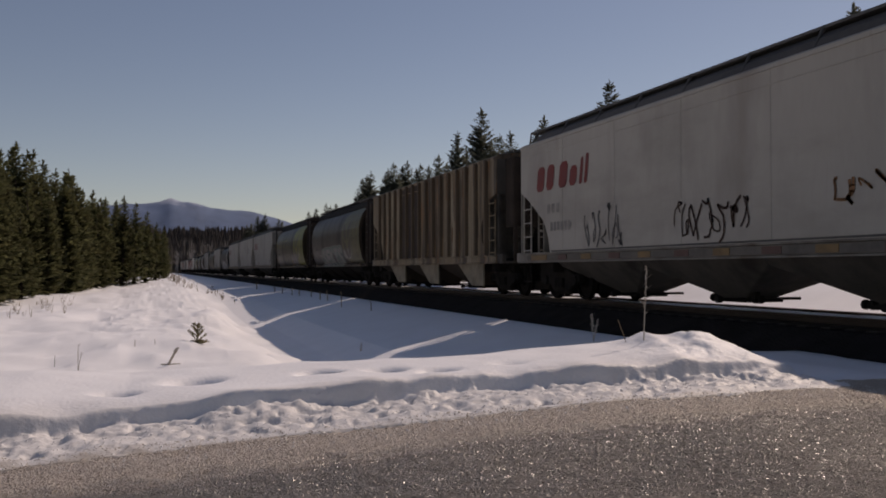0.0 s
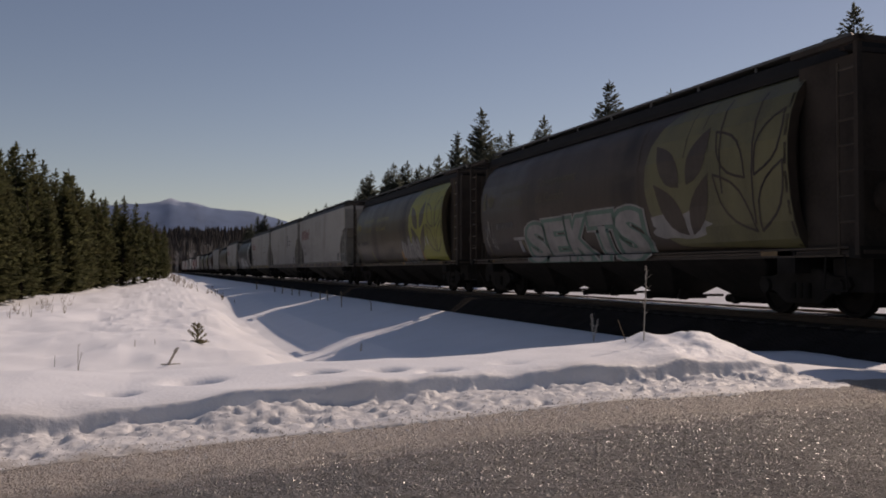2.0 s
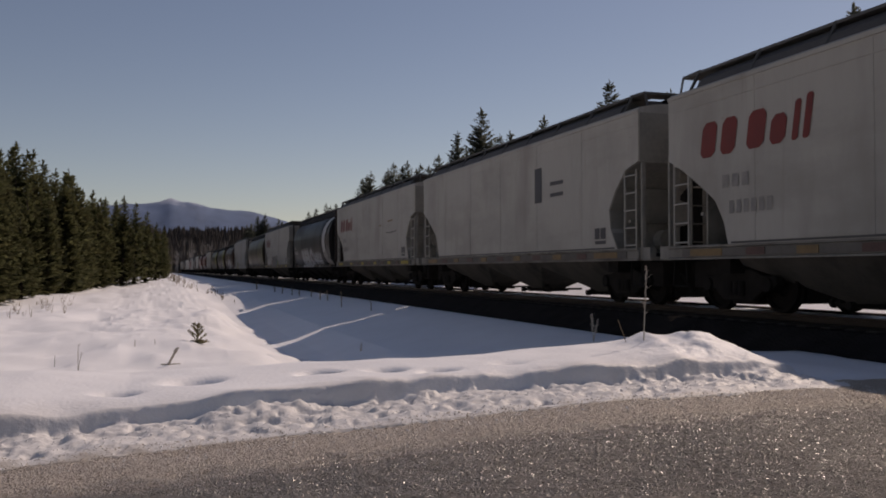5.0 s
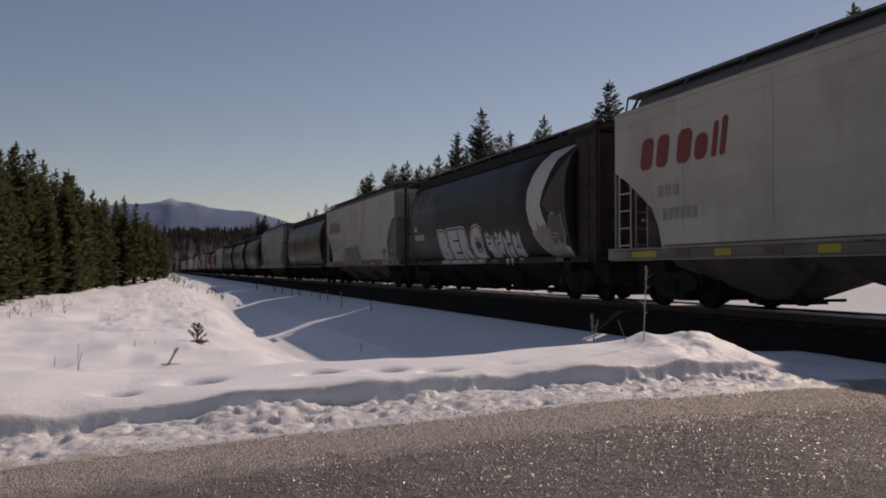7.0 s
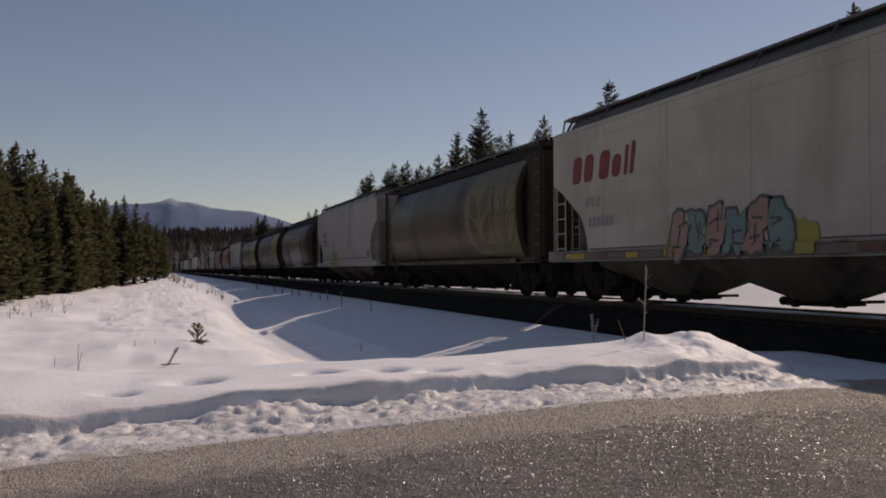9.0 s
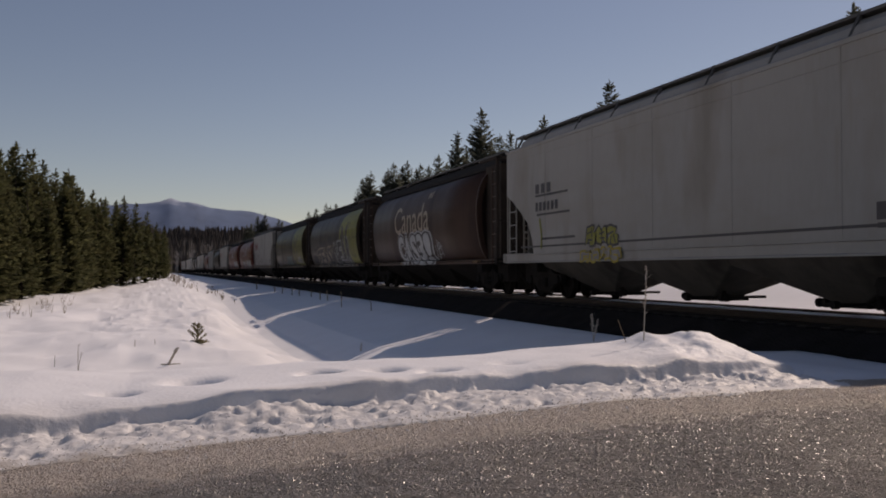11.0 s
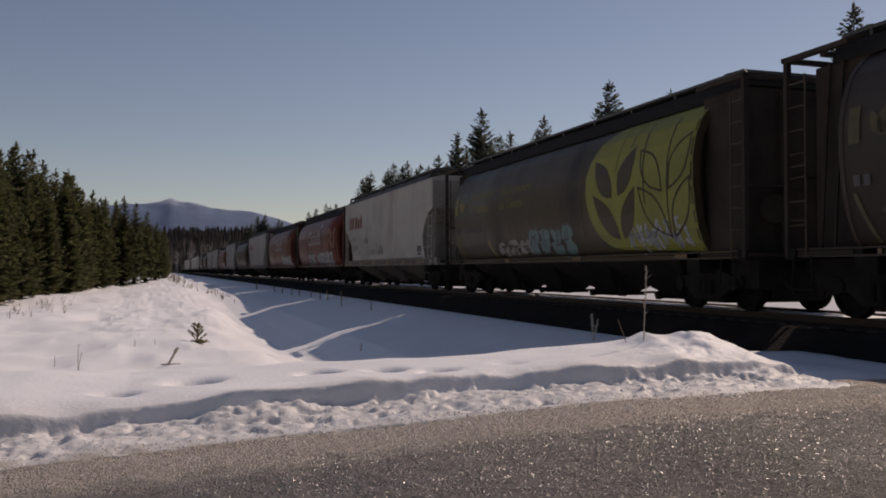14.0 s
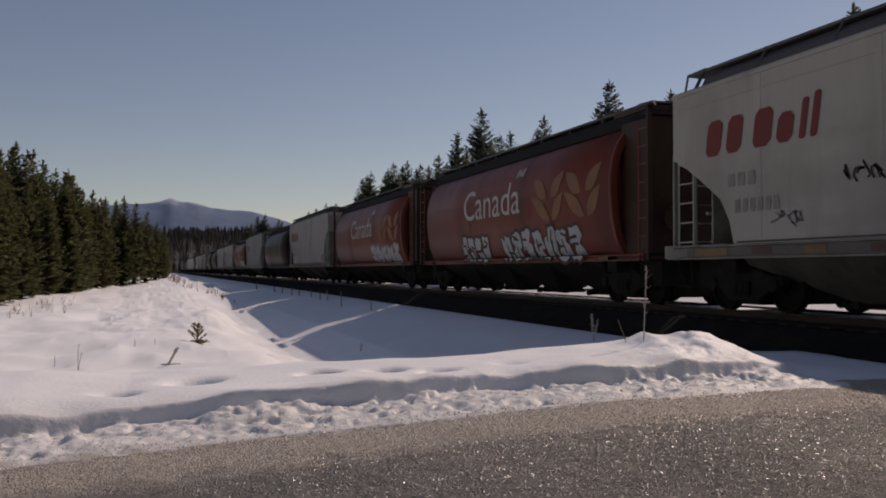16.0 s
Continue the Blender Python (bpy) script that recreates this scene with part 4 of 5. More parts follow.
def railway_mark(car, half, colour, y=7.0, z=2.9, scale=1.0):
    """The railway's name as plain slanted blocks."""
    for off, w, h in ((0, 0.46, 0.66), (0.62, 0.44, 0.66), (1.38, 0.48, 0.66), (2.00, 0.40, 0.50), (2.56, 0.15, 0.66), (2.82, 0.16, 0.72)):
        bm = bmesh.new()
        c, t, k = 0.10 * scale, 0.0, 0.18
        y0, ww, hh = y - off * scale, w * scale, h * scale
        c = min(c, ww / 4)
        pts = [(0, c), (c, 0), (ww - c, 0), (ww, c), (ww, hh - c), (ww - c, hh), (c, hh), (0, hh - c)]
        shape(bm, [(y0 - a - k * b, z + b) for a, b in pts])
        decal("lettering", bm, colour, car, half)


def stencil(car, half, colour, rows):
    """Rows of stencilled characters as plain bars: (y, z, length, height, count)."""
    for y, z, length, h, n in rows:
        pitch = length / n
        for k in range(n):
            bm = bmesh.new()
            slanted(bm, y - k * pitch, z, pitch * 0.66, h)
            decal("reporting_mark", bm, colour, car, half)


def graffiti(car, half, y0, y1, z0, z1, n, fill, line, seed, label, grow=0.10):
    """A row of swollen sprayed shapes, each with an outline and a few cuts."""
    rnd = random.Random(seed)
    w = (y0 - y1) / n
    LIFTS["graffiti_cut"] = 0.026
    for k in range(n):
        back, front = bmesh.new(), bmesh.new()
        cy, cz = y0 - w * (k + 0.5), (z0 + z1) / 2 + rnd.uniform(-0.05, 0.05)
        hw, hh = w * 0.55, (z1 - z0) / 2 * rnd.uniform(0.85, 1.05)
        lean = rnd.uniform(-0.3, 0.5)
        ring = []
        notch = rnd.randrange(16)
        for q in range(16):
            a = q / 16 * math.tau
            r = (abs(math.cos(a)) ** 6 + abs(math.sin(a)) ** 6) ** (-1 / 6) * rnd.uniform(0.80, 1.0)
            if q == notch or q == (notch + 7) % 16:
                r *= rnd.uniform(0.35, 0.6)
            ring.append((math.cos(a) * r, math.sin(a) * r))
        at = lambda p, g: (cy + p[0] * (hw + g) - lean * p[1] * hh * 0.5, max(z0 - 0.05, cz + p[1] * (hh + g)))
        shape(back, [at(p, grow * 0.5) for p in ring])
        shape(front, [at(p, -grow * 0.5) for p in ring])
        for q in range(rnd.choice((2, 2, 3))):
            px, pz = rnd.uniform(-0.4, 0.4), rnd.uniform(-0.5, 0.5)
            cuts = bmesh.new()
            if rnd.random() < 0.5:
                stroke(cuts, [at((px, pz - 0.35), 0), at((px + rnd.uniform(-0.2, 0.2), pz + 0.35), 0)], grow * 0.7)
            else:
                stroke(cuts, [at((px - 0.35, pz), 0), at((px + 0.4, pz + rnd.uniform(-0.2, 0.2)), 0)], grow * 0.7)
            decal("graffiti_cut", cuts, line, car, half)
        decal("graffiti_outline", back, line, car, half)
        decal("graffiti", front, fill, car, half, label)


def glyph(sign, bold):
    """One thick sprayed letter at unit size."""
    cu = bpy.data.curves.new("letter", "FONT")
    cu.body, cu.size, cu.resolution_u, cu.offset = sign, 1.0, 3, bold
    ob = new("letter", cu)
    me = bpy.data.meshes.new_from_object(ob)
    bpy.data.objects.remove(ob)
    bm = bmesh.new()
    bm.from_mesh(me)
    bpy.data.meshes.remove(me)
    return bm


def sprayed(car, half, body, y0, y1, z0, tops, layers, label):
    """Fat sprayed letters side by side, growing from the first top to the last; layers run from the outer edge to the fill."""
    n = len(body)
    w = (y0 - y1) / n
    for i, sign in enumerate(body):
        core = glyph(sign, layers[-1][0])
        xs, zs = [v.co.x for v in core.verts], [v.co.y for v in core.verts]
        core.free()
        tall = tops[0] + (tops[1] - tops[0]) * (i + 0.5) / n - z0
        for j, (bold, paint) in enumerate(layers):
            bm = glyph(sign, bold)
            for v in bm.verts:
                a, b = (v.co.x - min(xs)) / (max(xs) - min(xs)), (v.co.y - min(zs)) / (max(zs) - min(zs))
                v.co = Vector((0, y0 - w * (i + 0.03 + 0.94 * a) + 0.10 * (b - 0.5), max(z0 - 0.02, z0 + tall * b)))
            name = "graffiti" if j == len(layers) - 1 else "graffiti_outline"
            LIFTS[name] = 0.016 + 0.003 * j
            decal(name, bm, paint, car, half, label if name == "graffiti" else "")


def scribble(car, half, y0, y1, z0, z1, colour, seed, loops=7, w=0.035):
    """A loose sprayed tag: a few crossing strokes for each sign."""
    rnd = random.Random(seed)
    LIFTS["scribble"] = 0.015
    step_ = (y1 - y0) / loops
    for k in range(loops):
        bm = bmesh.new()
        c = y0 + step_ * (k + 0.5)
        pts = [(c + step_ * rnd.uniform(-0.6, 0.6), rnd.uniform(z0, z1)) for q in range(4)]
        smooth = []
        for a, b in zip(pts, pts[1:]):
            bow = rnd.uniform(-0.12, 0.12)
            for f in (0, 0.25, 0.5, 0.75):
                smooth.append((a[0] + (b[0] - a[0]) * f + bow * math.sin(f * math.pi), a[1] + (b[1] - a[1]) * f + bow * math.sin(f * math.pi)))
        stroke(bm, smooth + [pts[-1]], w * rnd.uniform(0.7, 1.2))
        decal("scribble", bm, colour, car, half)


def overspray(car, half, areas, colour, seed, ragged=0.3):
    """Cloudy patches of spray or paint-out with an uneven edge: (y0, y1, z0, z1)."""
    rnd = random.Random(seed)
    LIFTS["overspray"] = 0.0145
    for y0, y1, z0, z1 in areas:
        bm = bmesh.new()
        n = 26
        ring = []
        for q in range(n):
            a = q / n * math.tau
            r = (abs(math.cos(a)) ** 4 + abs(math.sin(a)) ** 4) ** -0.25 * rnd.uniform(1 - ragged, 1.0)
            ring.append(((y0 + y1) / 2 + math.cos(a) * r * (y0 - y1) / 2, max(z0, (z0 + z1) / 2 + math.sin(a) * r * (z1 - z0) / 2)))
        shape(bm, ring)
        decal("overspray", bm, colour, car, half)


def sill_strips(car, bright):
    """Reflective strips on the sill web: yellow pieces with dull red ones between them."""
    for n, y in enumerate((7.3, 5.6, 4.3, 2.9, 1.6, 0.2, -1.1, -2.5, -3.8, -5.2)):
        reflectors(car, flat_half, [(y, 1.0 if n == 0 else 0.5)], bright if n % 2 == 0 else DULLRED)
    reflectors(car, flat_half, [(-6.1, 1.1)], bright)


def reflectors(car, half, places, colour, z0=1.045, z1=1.175, x=-1.640):
    for y, w in places:
        bm = bmesh.new()
        box(bm, x, x + 0.02, y - w, y, z0, z1)
        part("reflector", bm, colour, car, colour.name.replace("_", " "))


def placard(car, y=-6.1, z=1.38):
    for a, b, c, d in ((0.0, 0.25, 0.12, 0.38), (0.29, 0.54, 0.12, 0.38), (0.02, 0.54, 0.0, 0.08)):
        bm = bmesh.new()
        shape(bm, [(y - a, z + c), (y - b, z + c), (y - b, z + d), (y - a, z + d)])
        decal("placard", bm, DECALBLACK, car, flat_half, "black data panel")


def streaks(car, half, colour, rows):
    bm = bmesh.new()
    for pts, w in rows:
        stroke(bm, pts, w)
    decal("stripe", bm, colour, car, half, colour.name.replace("_", " "))


def nation(car, half, colour, y, z, height, width, flag):
    decal("lettering", words("Canada", y, z, height * 1.37, width), colour, car, half, "country name in large letters")
    bm = bmesh.new()
    fy, fz = y - width - 0.05, z + height * 1.02
    for a, b in ((0.0, 0.12), (0.40, 0.12)):
        slanted(bm, fy + 0.55 - a, fz, b, 0.26, 0.3)
    leaf(bm, (fy + 0.30, fz + 0.02), (fy + 0.22, fz + 0.24), 0.16)
    decal("flag", bm, flag, car, half, "small flag over the last letter")


def government(car, half, tone):
    for body, y, z, w in (("Government", 5.56, 3.06, 2.05), ("of Canada", 5.62, 2.64, 1.75), ("Gouvernement", 2.93, 3.04, 2.35), ("du Canada", 2.98, 2.62, 1.80)):
        at, run = y, w / len(body)
        for word in body.split():
            decal("lettering", words(word, at, z, 0.36, run * len(word)), tone, car, half, "yellow word")
            at -= run * (len(word) + 0.9)
    bm = bmesh.new()
    slanted(bm, 7.05, 2.66, 0.22, 0.55)
    for a in (60, 100, 140):
        r = radians(a)
        leaf(bm, (6.42, 2.72), (6.42 + 0.4 * math.cos(r), 2.72 + 0.45 * math.sin(r)), 0.22)
    decal("flag", bm, tone, car, half, "yellow flag symbol")
    stencil(car, half, BUFFGREY if tone is FADEDYELLOW else DECALDIM, [(7.0, 2.02, 0.4, 0.17, 2), (6.0, 2.02, 1.4, 0.17, 6)])
    streaks(car, half, tone, [([(4.15, 1.66), (3.85, 1.22)], 0.14), ([(7.0, 1.9), (6.75, 1.2)], 0.08)])


CARS = [("flat", WHITEPAINT), ("ribbed", RUSTPAINT), ("round", BROWNPAINT), ("round", OLIVEPAINT), ("flat", WHITEPAINT), ("flat", WHITEPAINT),
        ("flat", WHITEPAINT), ("round", BLACKPAINT), ("flat", WHITEPAINT), ("round", OLIVEPAINT), ("flat", GREYPAINT), ("round", MAROONPAINT),
        ("round", BROWNPAINT), ("round", OLIVEPAINT), ("flat", WHITEPAINT), ("round", REDPAINT), ("round", REDPAINT), ("flat", WHITEPAINT),
        ("round", BROWNPAINT), ("flat", GREYPAINT), ("round", REDPAINT), ("flat", WHITEPAINT), ("flat", WHITEPAINT), ("round", BROWNPAINT)]
NEAR_CENTRES = [1.080, 2.1455, 3.236, 4.330, 5.415, 6.435, 7.459, 8.512, 9.565, 10.6175, 11.670, 12.723, 13.801, 14.879, 15.932, 16.985, 18.063]
UNIT, SPEED = 17.05, 0.957 * 17.05
TRAIN = []
where = NEAR_CENTRES[-1]
last = "round"
KINDS = {"flat": "flat-sided hopper car", "ribbed": "ribbed hopper car", "round": "round-sided hopper car"}
MARKS = {0: " with red railway name and sprayed tags", 1: " streaked with rust", 2: " with wheat emblem and teal graffiti", 3: " with wheat emblem and yellow words",
         4: " with red railway name", 5: " with dark panel mark", 6: " with red railway name", 7: " with white crescent and pale graffiti",
         8: " with teal and pink graffiti", 9: " with faded wheat emblem", 10: " with stencilled bars and yellow tag", 11: " with cream lettering and white graffiti",
         12: " with wheat emblem and outlined graffiti", 13: " with bright wheat emblem and yellow words", 14: " with red railway name and black tags",
         15: " with white lettering and gold wheat", 16: " with white lettering and pale graffiti"}
for k in range(46):
    style, paint = CARS[k] if k < len(CARS) else CARS[(k * 7 + 3) % len(CARS)]
    if k < len(NEAR_CENTRES):
        at = NEAR_CENTRES[k]
    else:
        at = where + (1.0275 if style == "flat" else 1.078) / 2 + (1.0275 if last == "flat" else 1.078) / 2
    where, last = at, style
    car, half = hopper_car(style, paint, paint.name.replace("_paint", "").replace("_", " ") + " " + KINDS[style] + MARKS.get(k, " on the track"), near=k < 15)
    TRAIN.append((car, UNIT * at - 3.205))
    if style == "flat":
        if k != 10 and k != 5:
            railway_mark(car, half, DECALRED)
            stencil(car, half, DECALGREY, [(6.3, 2.28, 0.85, 0.24, 3), (6.1, 1.80, 1.25, 0.24, 6)])
        placard(car)
        if k != 10:
            sill_strips(car, DECALYELLOW if k in (6, 8) else DULLORANGE)
            streaks(car, half, DECALDIM, [([(6.05, 1.275), (-7.05, 1.275)], 0.035)])
    elif k < 17 and style == "round":
        reflectors(car, half, [(7.0, 0.35), (3.0, 0.35), (-1.6, 0.45), (-6.3, 0.8)], DULLORANGE, 1.015, 1.095, -1.40)
    if k == 0:
        scribble(car, half, 4.1, 2.3, 1.30, 2.25, DECALBLACK, 3)
        scribble(car, half, 0.2, -2.2, 1.25, 2.15, MAROONPAINT, 5, 8, 0.05)
        scribble(car, half, -4.2, -5.3, 1.75, 2.2, DECALGOLD, 8, 4, 0.05)
    elif k == 1:
        rust = random.Random(77)
        for y, c in ((0.09, DARKBAY), (1.02, DARKBAY), (1.95, DARKBAY), (2.88, CREAMBAY), (3.81, CREAMBAY), (4.74, CREAMBAY), (-4.56, CREAMBAY)):
            bm = bmesh.new()
            shape(bm, [(y + 0.06, 1.26), (y + 0.87, 1.26), (y + 0.87, 4.18), (y + 0.06, 4.18)])
            LIFTS["bay_paint"] = 0.004
            decal("bay_paint", bm, c, car, half, c.name.replace("_", " "))
        for n, y in enumerate((-0.90, -1.83, -2.76, -4.62)):
            bm = bmesh.new()
            shape(bm, [(y, 1.32), (y - 0.10, 1.30), (y - 0.07, 1.75 + 0.1 * n), (y - 0.01, 1.8 + 0.1 * n)])
            LIFTS["stain"] = 0.007
            decal("stain", bm, DULLORANGE, car, half, "yellow paint left at the rib foot")
        for n in range(70):
            c = rust.choice((ORANGERUST, ORANGERUST, SOOTSTAIN, PALESTAIN))
            bay = -6.885 + 0.93 * rust.randrange(15)
            side = rust.choice((-0.40, 0.40, rust.uniform(-0.35, 0.35)))
            w = rust.uniform(0.02, 0.07)
            hi = rust.choice((4.18, rust.uniform(1.7, 3.6)))
            lo = max(1.26, hi - rust.uniform(0.3, 1.1))
            bm = bmesh.new()
            shape(bm, [(bay + side + w, lo + 0.1), (bay + side + w * 0.3, lo), (bay + side - w, lo + 0.15), (bay + side - w * 0.8, hi), (bay + side + w * 0.7, hi)])
            LIFTS["stain"] = 0.005 + 0.0001 * n
            decal("stain", bm, c, car, half)
    elif k in (2, 3, 12, 13, 9):
        wheat_emblem(car, half, paint, DECALFADED if k in (2, 9) else DECALLIME, 0.0)
        if k == 2:
            sprayed(car, half, "T", 4.75, 3.85, 1.30, (1.72, 1.75), ((0.03, DECALGREY),), "small worn sprayed letter")
            sprayed(car, half, "SEKTS", 3.75, -2.6, 1.0, (2.02, 2.12), ((0.15, DECALGREY), (0.12, SPRAYGREEN), (0.05, DECALGREY)), "cream and grey-green sprayed letters")
            scribble(car, half, 7.0, 6.2, 1.4, 2.3, DECALGREY, 81, 5, 0.04)
            overspray(car, half, [(-2.75, -5.1, 1.35, 1.95)], DECALGREY, 82)
        if k == 12:
            overspray(car, half, [(3.6, 2.4, 2.15, 2.65), (2.5, 1.5, 2.2, 2.6), (0.9, -0.5, 2.25, 2.85), (4.7, 4.0, 1.9, 2.35), (-2.9, -4.2, 2.4, 2.9), (6.6, 4.8, 1.2, 1.8)], BUFFGREY, 91)
            sprayed(car, half, "CEASM", 4.75, -1.0, 1.0, (2.10, 2.20), ((0.095, DECALCREAM), (0.040, DECALDARK)), "dark sprayed letters with cream edge")
            sprayed(car, half, "NEAR", -1.0, -5.5, 1.0, (2.30, 2.60), ((0.085, SPRAYPALE), (0.035, DECALDARK)), "dark sprayed letters with pale edge")
        if k in (2, 3, 12, 13):
            government(car, half, FADEDYELLOW if k in (3, 13) else DIMYELLOW)
        if k == 3:
            overspray(car, half, [(-1.1, -1.9, 0.95, 1.70)], SPRAYORANGE, 83)
            overspray(car, half, [(-3.9, -4.5, 1.05, 1.65)], SPRAYORANGE, 85)
            graffiti(car, half, -1.5, -4.2, 0.94, 2.15, 4, DECALGREY, DECALBLACK, 16, "grey sprayed letters with dark lines", 0.08)
            scribble(car, half, -1.6, -4.1, 1.0, 2.0, SPRAYPALE, 84, 9, 0.05)
            scribble(car, half, 0.9, 0.0, 1.3, 1.9, DECALDIM, 86, 4, 0.04)
            scribble(car, half, -4.6, -5.3, 1.7, 2.1, SPRAYPALE, 87, 3, 0.06)
        if k == 13:
            graffiti(car, half, 3.4, 0.9, 1.14, 1.72, 3, DECALGREY, OLIVEPAINT, 18, "worn grey sprayed letters")
            graffiti(car, half, 1.0, -1.9, 1.14, 1.95, 4, SPRAYTEAL, DECALDIM, 17, "dull teal sprayed letters", 0.07)
            scribble(car, half, -4.5, -6.9, 1.2, 1.85, SPRAYPALE, 19, 14, 0.085)
    elif k == 5:
        stencil(car, half, DECALBLACK, [(-2.6, 2.6, 0.7, 0.95, 1), (-3.6, 3.0, 1.2, 0.1, 1), (-3.6, 2.7, 1.2, 0.1, 1)])
    elif k == 6:
        streaks(car, half, DECALBLACK, [([(-3.4, 2.49), (-4.1, 2.46), (-5.2, 2.50)], 0.045)])
        streaks(car, half, DULLORANGE, [([(-3.7, 2.98), (-4.6, 3.00)], 0.07), ([(-2.0, 2.85), (-2.5, 2.86)], 0.05)])
    elif k == 7:
        bm = bmesh.new()
        outer = [(-7.26, 4.19), (-6.45, 4.16), (-5.65, 4.02), (-5.15, 3.54), (-4.83, 3.0), (-4.75, 2.57), (-4.90, 2.1), (-5.33, 1.57), (-6.05, 1.14), (-7.15, 1.135)]
        inner = [(-7.26, 4.08), (-6.90, 3.97), (-6.40, 3.7), (-6.05, 3.14), (-5.80, 2.80), (-5.70, 2.57), (-5.80, 2.28), (-6.05, 1.95), (-6.45, 1.62), (-7.15, 1.35)]
        for p in range(9):
            shape(bm, [outer[p], outer[p + 1], inner[p + 1], inner[p]])
        decal("emblem", bm, DECALWHITE, car, half, "white crescent emblem")
        bm = bmesh.new()
        shape(bm, [(-5.82, 2.58), (-7.24, 3.85), (-7.24, 1.6)])
        decal("emblem_leaf", bm, BROWNPAINT, car, half, "dark brown wedge of the emblem")
        LIFTS["overspray"] = 0.017
        bm = bmesh.new()
        shape(bm, [(-5.0, 1.80), (-5.5, 1.36), (-5.95, 1.13), (-7.1, 1.13), (-6.8, 1.55), (-6.3, 1.75), (-6.0, 2.05), (-5.6, 1.95)])
        decal("overspray", bm, DECALGREY, car, half, "dirty grey overspray")
        scribble(car, half, -5.2, -6.0, 1.7, 2.1, DECALBLACK, 23, 4, 0.05)
        graffiti(car, half, -6.2, -7.0, 1.35, 2.3, 1, DECALDIM, DECALGREY, 24, "small grey tag", 0.06)
        sprayed(car, half, "BERC", 3.5, -1.0, 1.0, (2.16, 2.20), ((0.15, SPRAYPALE), (0.115, SPRAYRED), (0.075, SPRAYPALE)), "pale sprayed letters with a dark red line")
        graffiti(car, half, -1.3, -4.2, 0.95, 2.05, 4, SPRAYPALE, DECALBLACK, 22, "pale letters with black lines", 0.09)
        railway_mark(car, half, DECALDIM, 6.5, 3.2, 1.0)
        stencil(car, half, DECALWHITE, [(6.6, 2.30, 0.4, 0.2, 2), (6.6, 1.95, 1.25, 0.22, 6)])
    elif k == 8:
        overspray(car, half, [(2.75, 2.35, 1.0, 1.45), (-0.9, -1.7, 1.0, 1.65), (-0.2, -0.8, 1.6, 2.0)], DECALLIME, 24)
        for n, c in enumerate((SPRAYPINK, SPRAYTEAL, SPRAYPINK, SPRAYTEAL, SPRAYPINK, SPRAYTEAL)):
            graffiti(car, half, 2.55 - 0.60 * n, 1.90 - 0.60 * n, 0.95, 2.0 + 0.03 * n, 1, c, DECALBLACK, 25 + n, c.name.replace("_", " ") + " letter", 0.07)
    elif k == 10:
        stencil(car, half, DECALBLACK, [(6.0, 2.86, 1.1, 0.26, 3), (6.0, 2.38, 1.5, 0.24, 6)])
        streaks(car, half, DECALBLACK, [([(6.0, 2.80), (4.0, 2.80)], 0.06), ([(5.9, 2.28), (3.9, 2.28)], 0.06), ([(5.6, 1.62), (3.6, 1.62)], 0.06), ([(7.0, 1.42), (-6.5, 1.42)], 0.05)])
        streaks(car, half, DECALLIME, [([(5.72, 2.15), (5.60, 1.75), (5.62, 1.38)], 0.10)])
        graffiti(car, half, 3.0, 1.4, 1.3, 1.85, 3, DECALLIME, DECALBLACK, 27, "yellow sprayed tag", 0.06)
        graffiti(car, half, 3.2, 1.2, 0.98, 1.32, 4, DECALGREY, DECALYELLOW, 28, "yellow-edged sprayed tag", 0.06)
    elif k == 11:
        nation(car, half, DECALCREAM, 3.3, 2.32, 1.2, 5.15, DECALCREAM)
        sprayed(car, half, "CAS3!", 2.8, -1.9, 1.0, (2.20, 2.22), ((0.13, SPRAYPALE), (0.095, DECALBLACK), (0.04, SPRAYPALE)), "white sprayed letters with black and white edges")
        scribble(car, half, -2.4, -3.2, 1.2, 1.9, SPRAYPALE, 31, 4)
    elif k == 14:
        scribble(car, half, 3.6, 2.5, 2.08, 2.40, DECALBLACK, 33, 4)
        scribble(car, half, 2.1, 1.0, 1.45, 1.80, DECALGREY, 34, 5)
        scribble(car, half, 0.8, -0.5, 1.50, 1.95, DECALBLACK, 35, 6, 0.05)
        scribble(car, half, 5.1, 4.2, 1.30, 1.75, DECALGREY, 36, 3)
    elif k in (15, 16, 20):
        nation(car, half, DECALWHITE, 3.0, 2.42, 1.02, 4.9, DECALWHITE)
        bm = bmesh.new()
        for dy in (0, -2.0):
            for a, b, w in LEAVES:
                leaf(bm, (a[0] + 0.3 + dy, 2.1 + (a[1] - 1.48) * 0.62), (b[0] + 0.3 + dy, 2.1 + (b[1] - 1.48) * 0.62), w * 0.75)
        decal("emblem_leaf", bm, DECALGOLD, car, half, "gold wheat leaves")
        if k == 15:
            graffiti(car, half, 3.5, 0.9, 0.95, 2.0, 4, SPRAYPALE, MAROONPAINT, 38, "sprayed pale letters with dark cuts", 0.10)
            graffiti(car, half, -0.2, -5.6, 0.95, 1.95, 7, SPRAYPALE, MAROONPAINT, 39, "pale sprayed letters", 0.10)
        else:
            graffiti(car, half, -1.4, -6.6, 1.12, 2.0, 5, SPRAYPALE, DECALGREY, 40, "pale sprayed letters")

gone, _ = hopper_car("flat", WHITEPAINT, "weathered white flat-sided hopper car rolling past the crossing", near=False)
TRAIN.append((gone, UNIT * (NEAR_CENTRES[0] - 1.028) - 3.205))


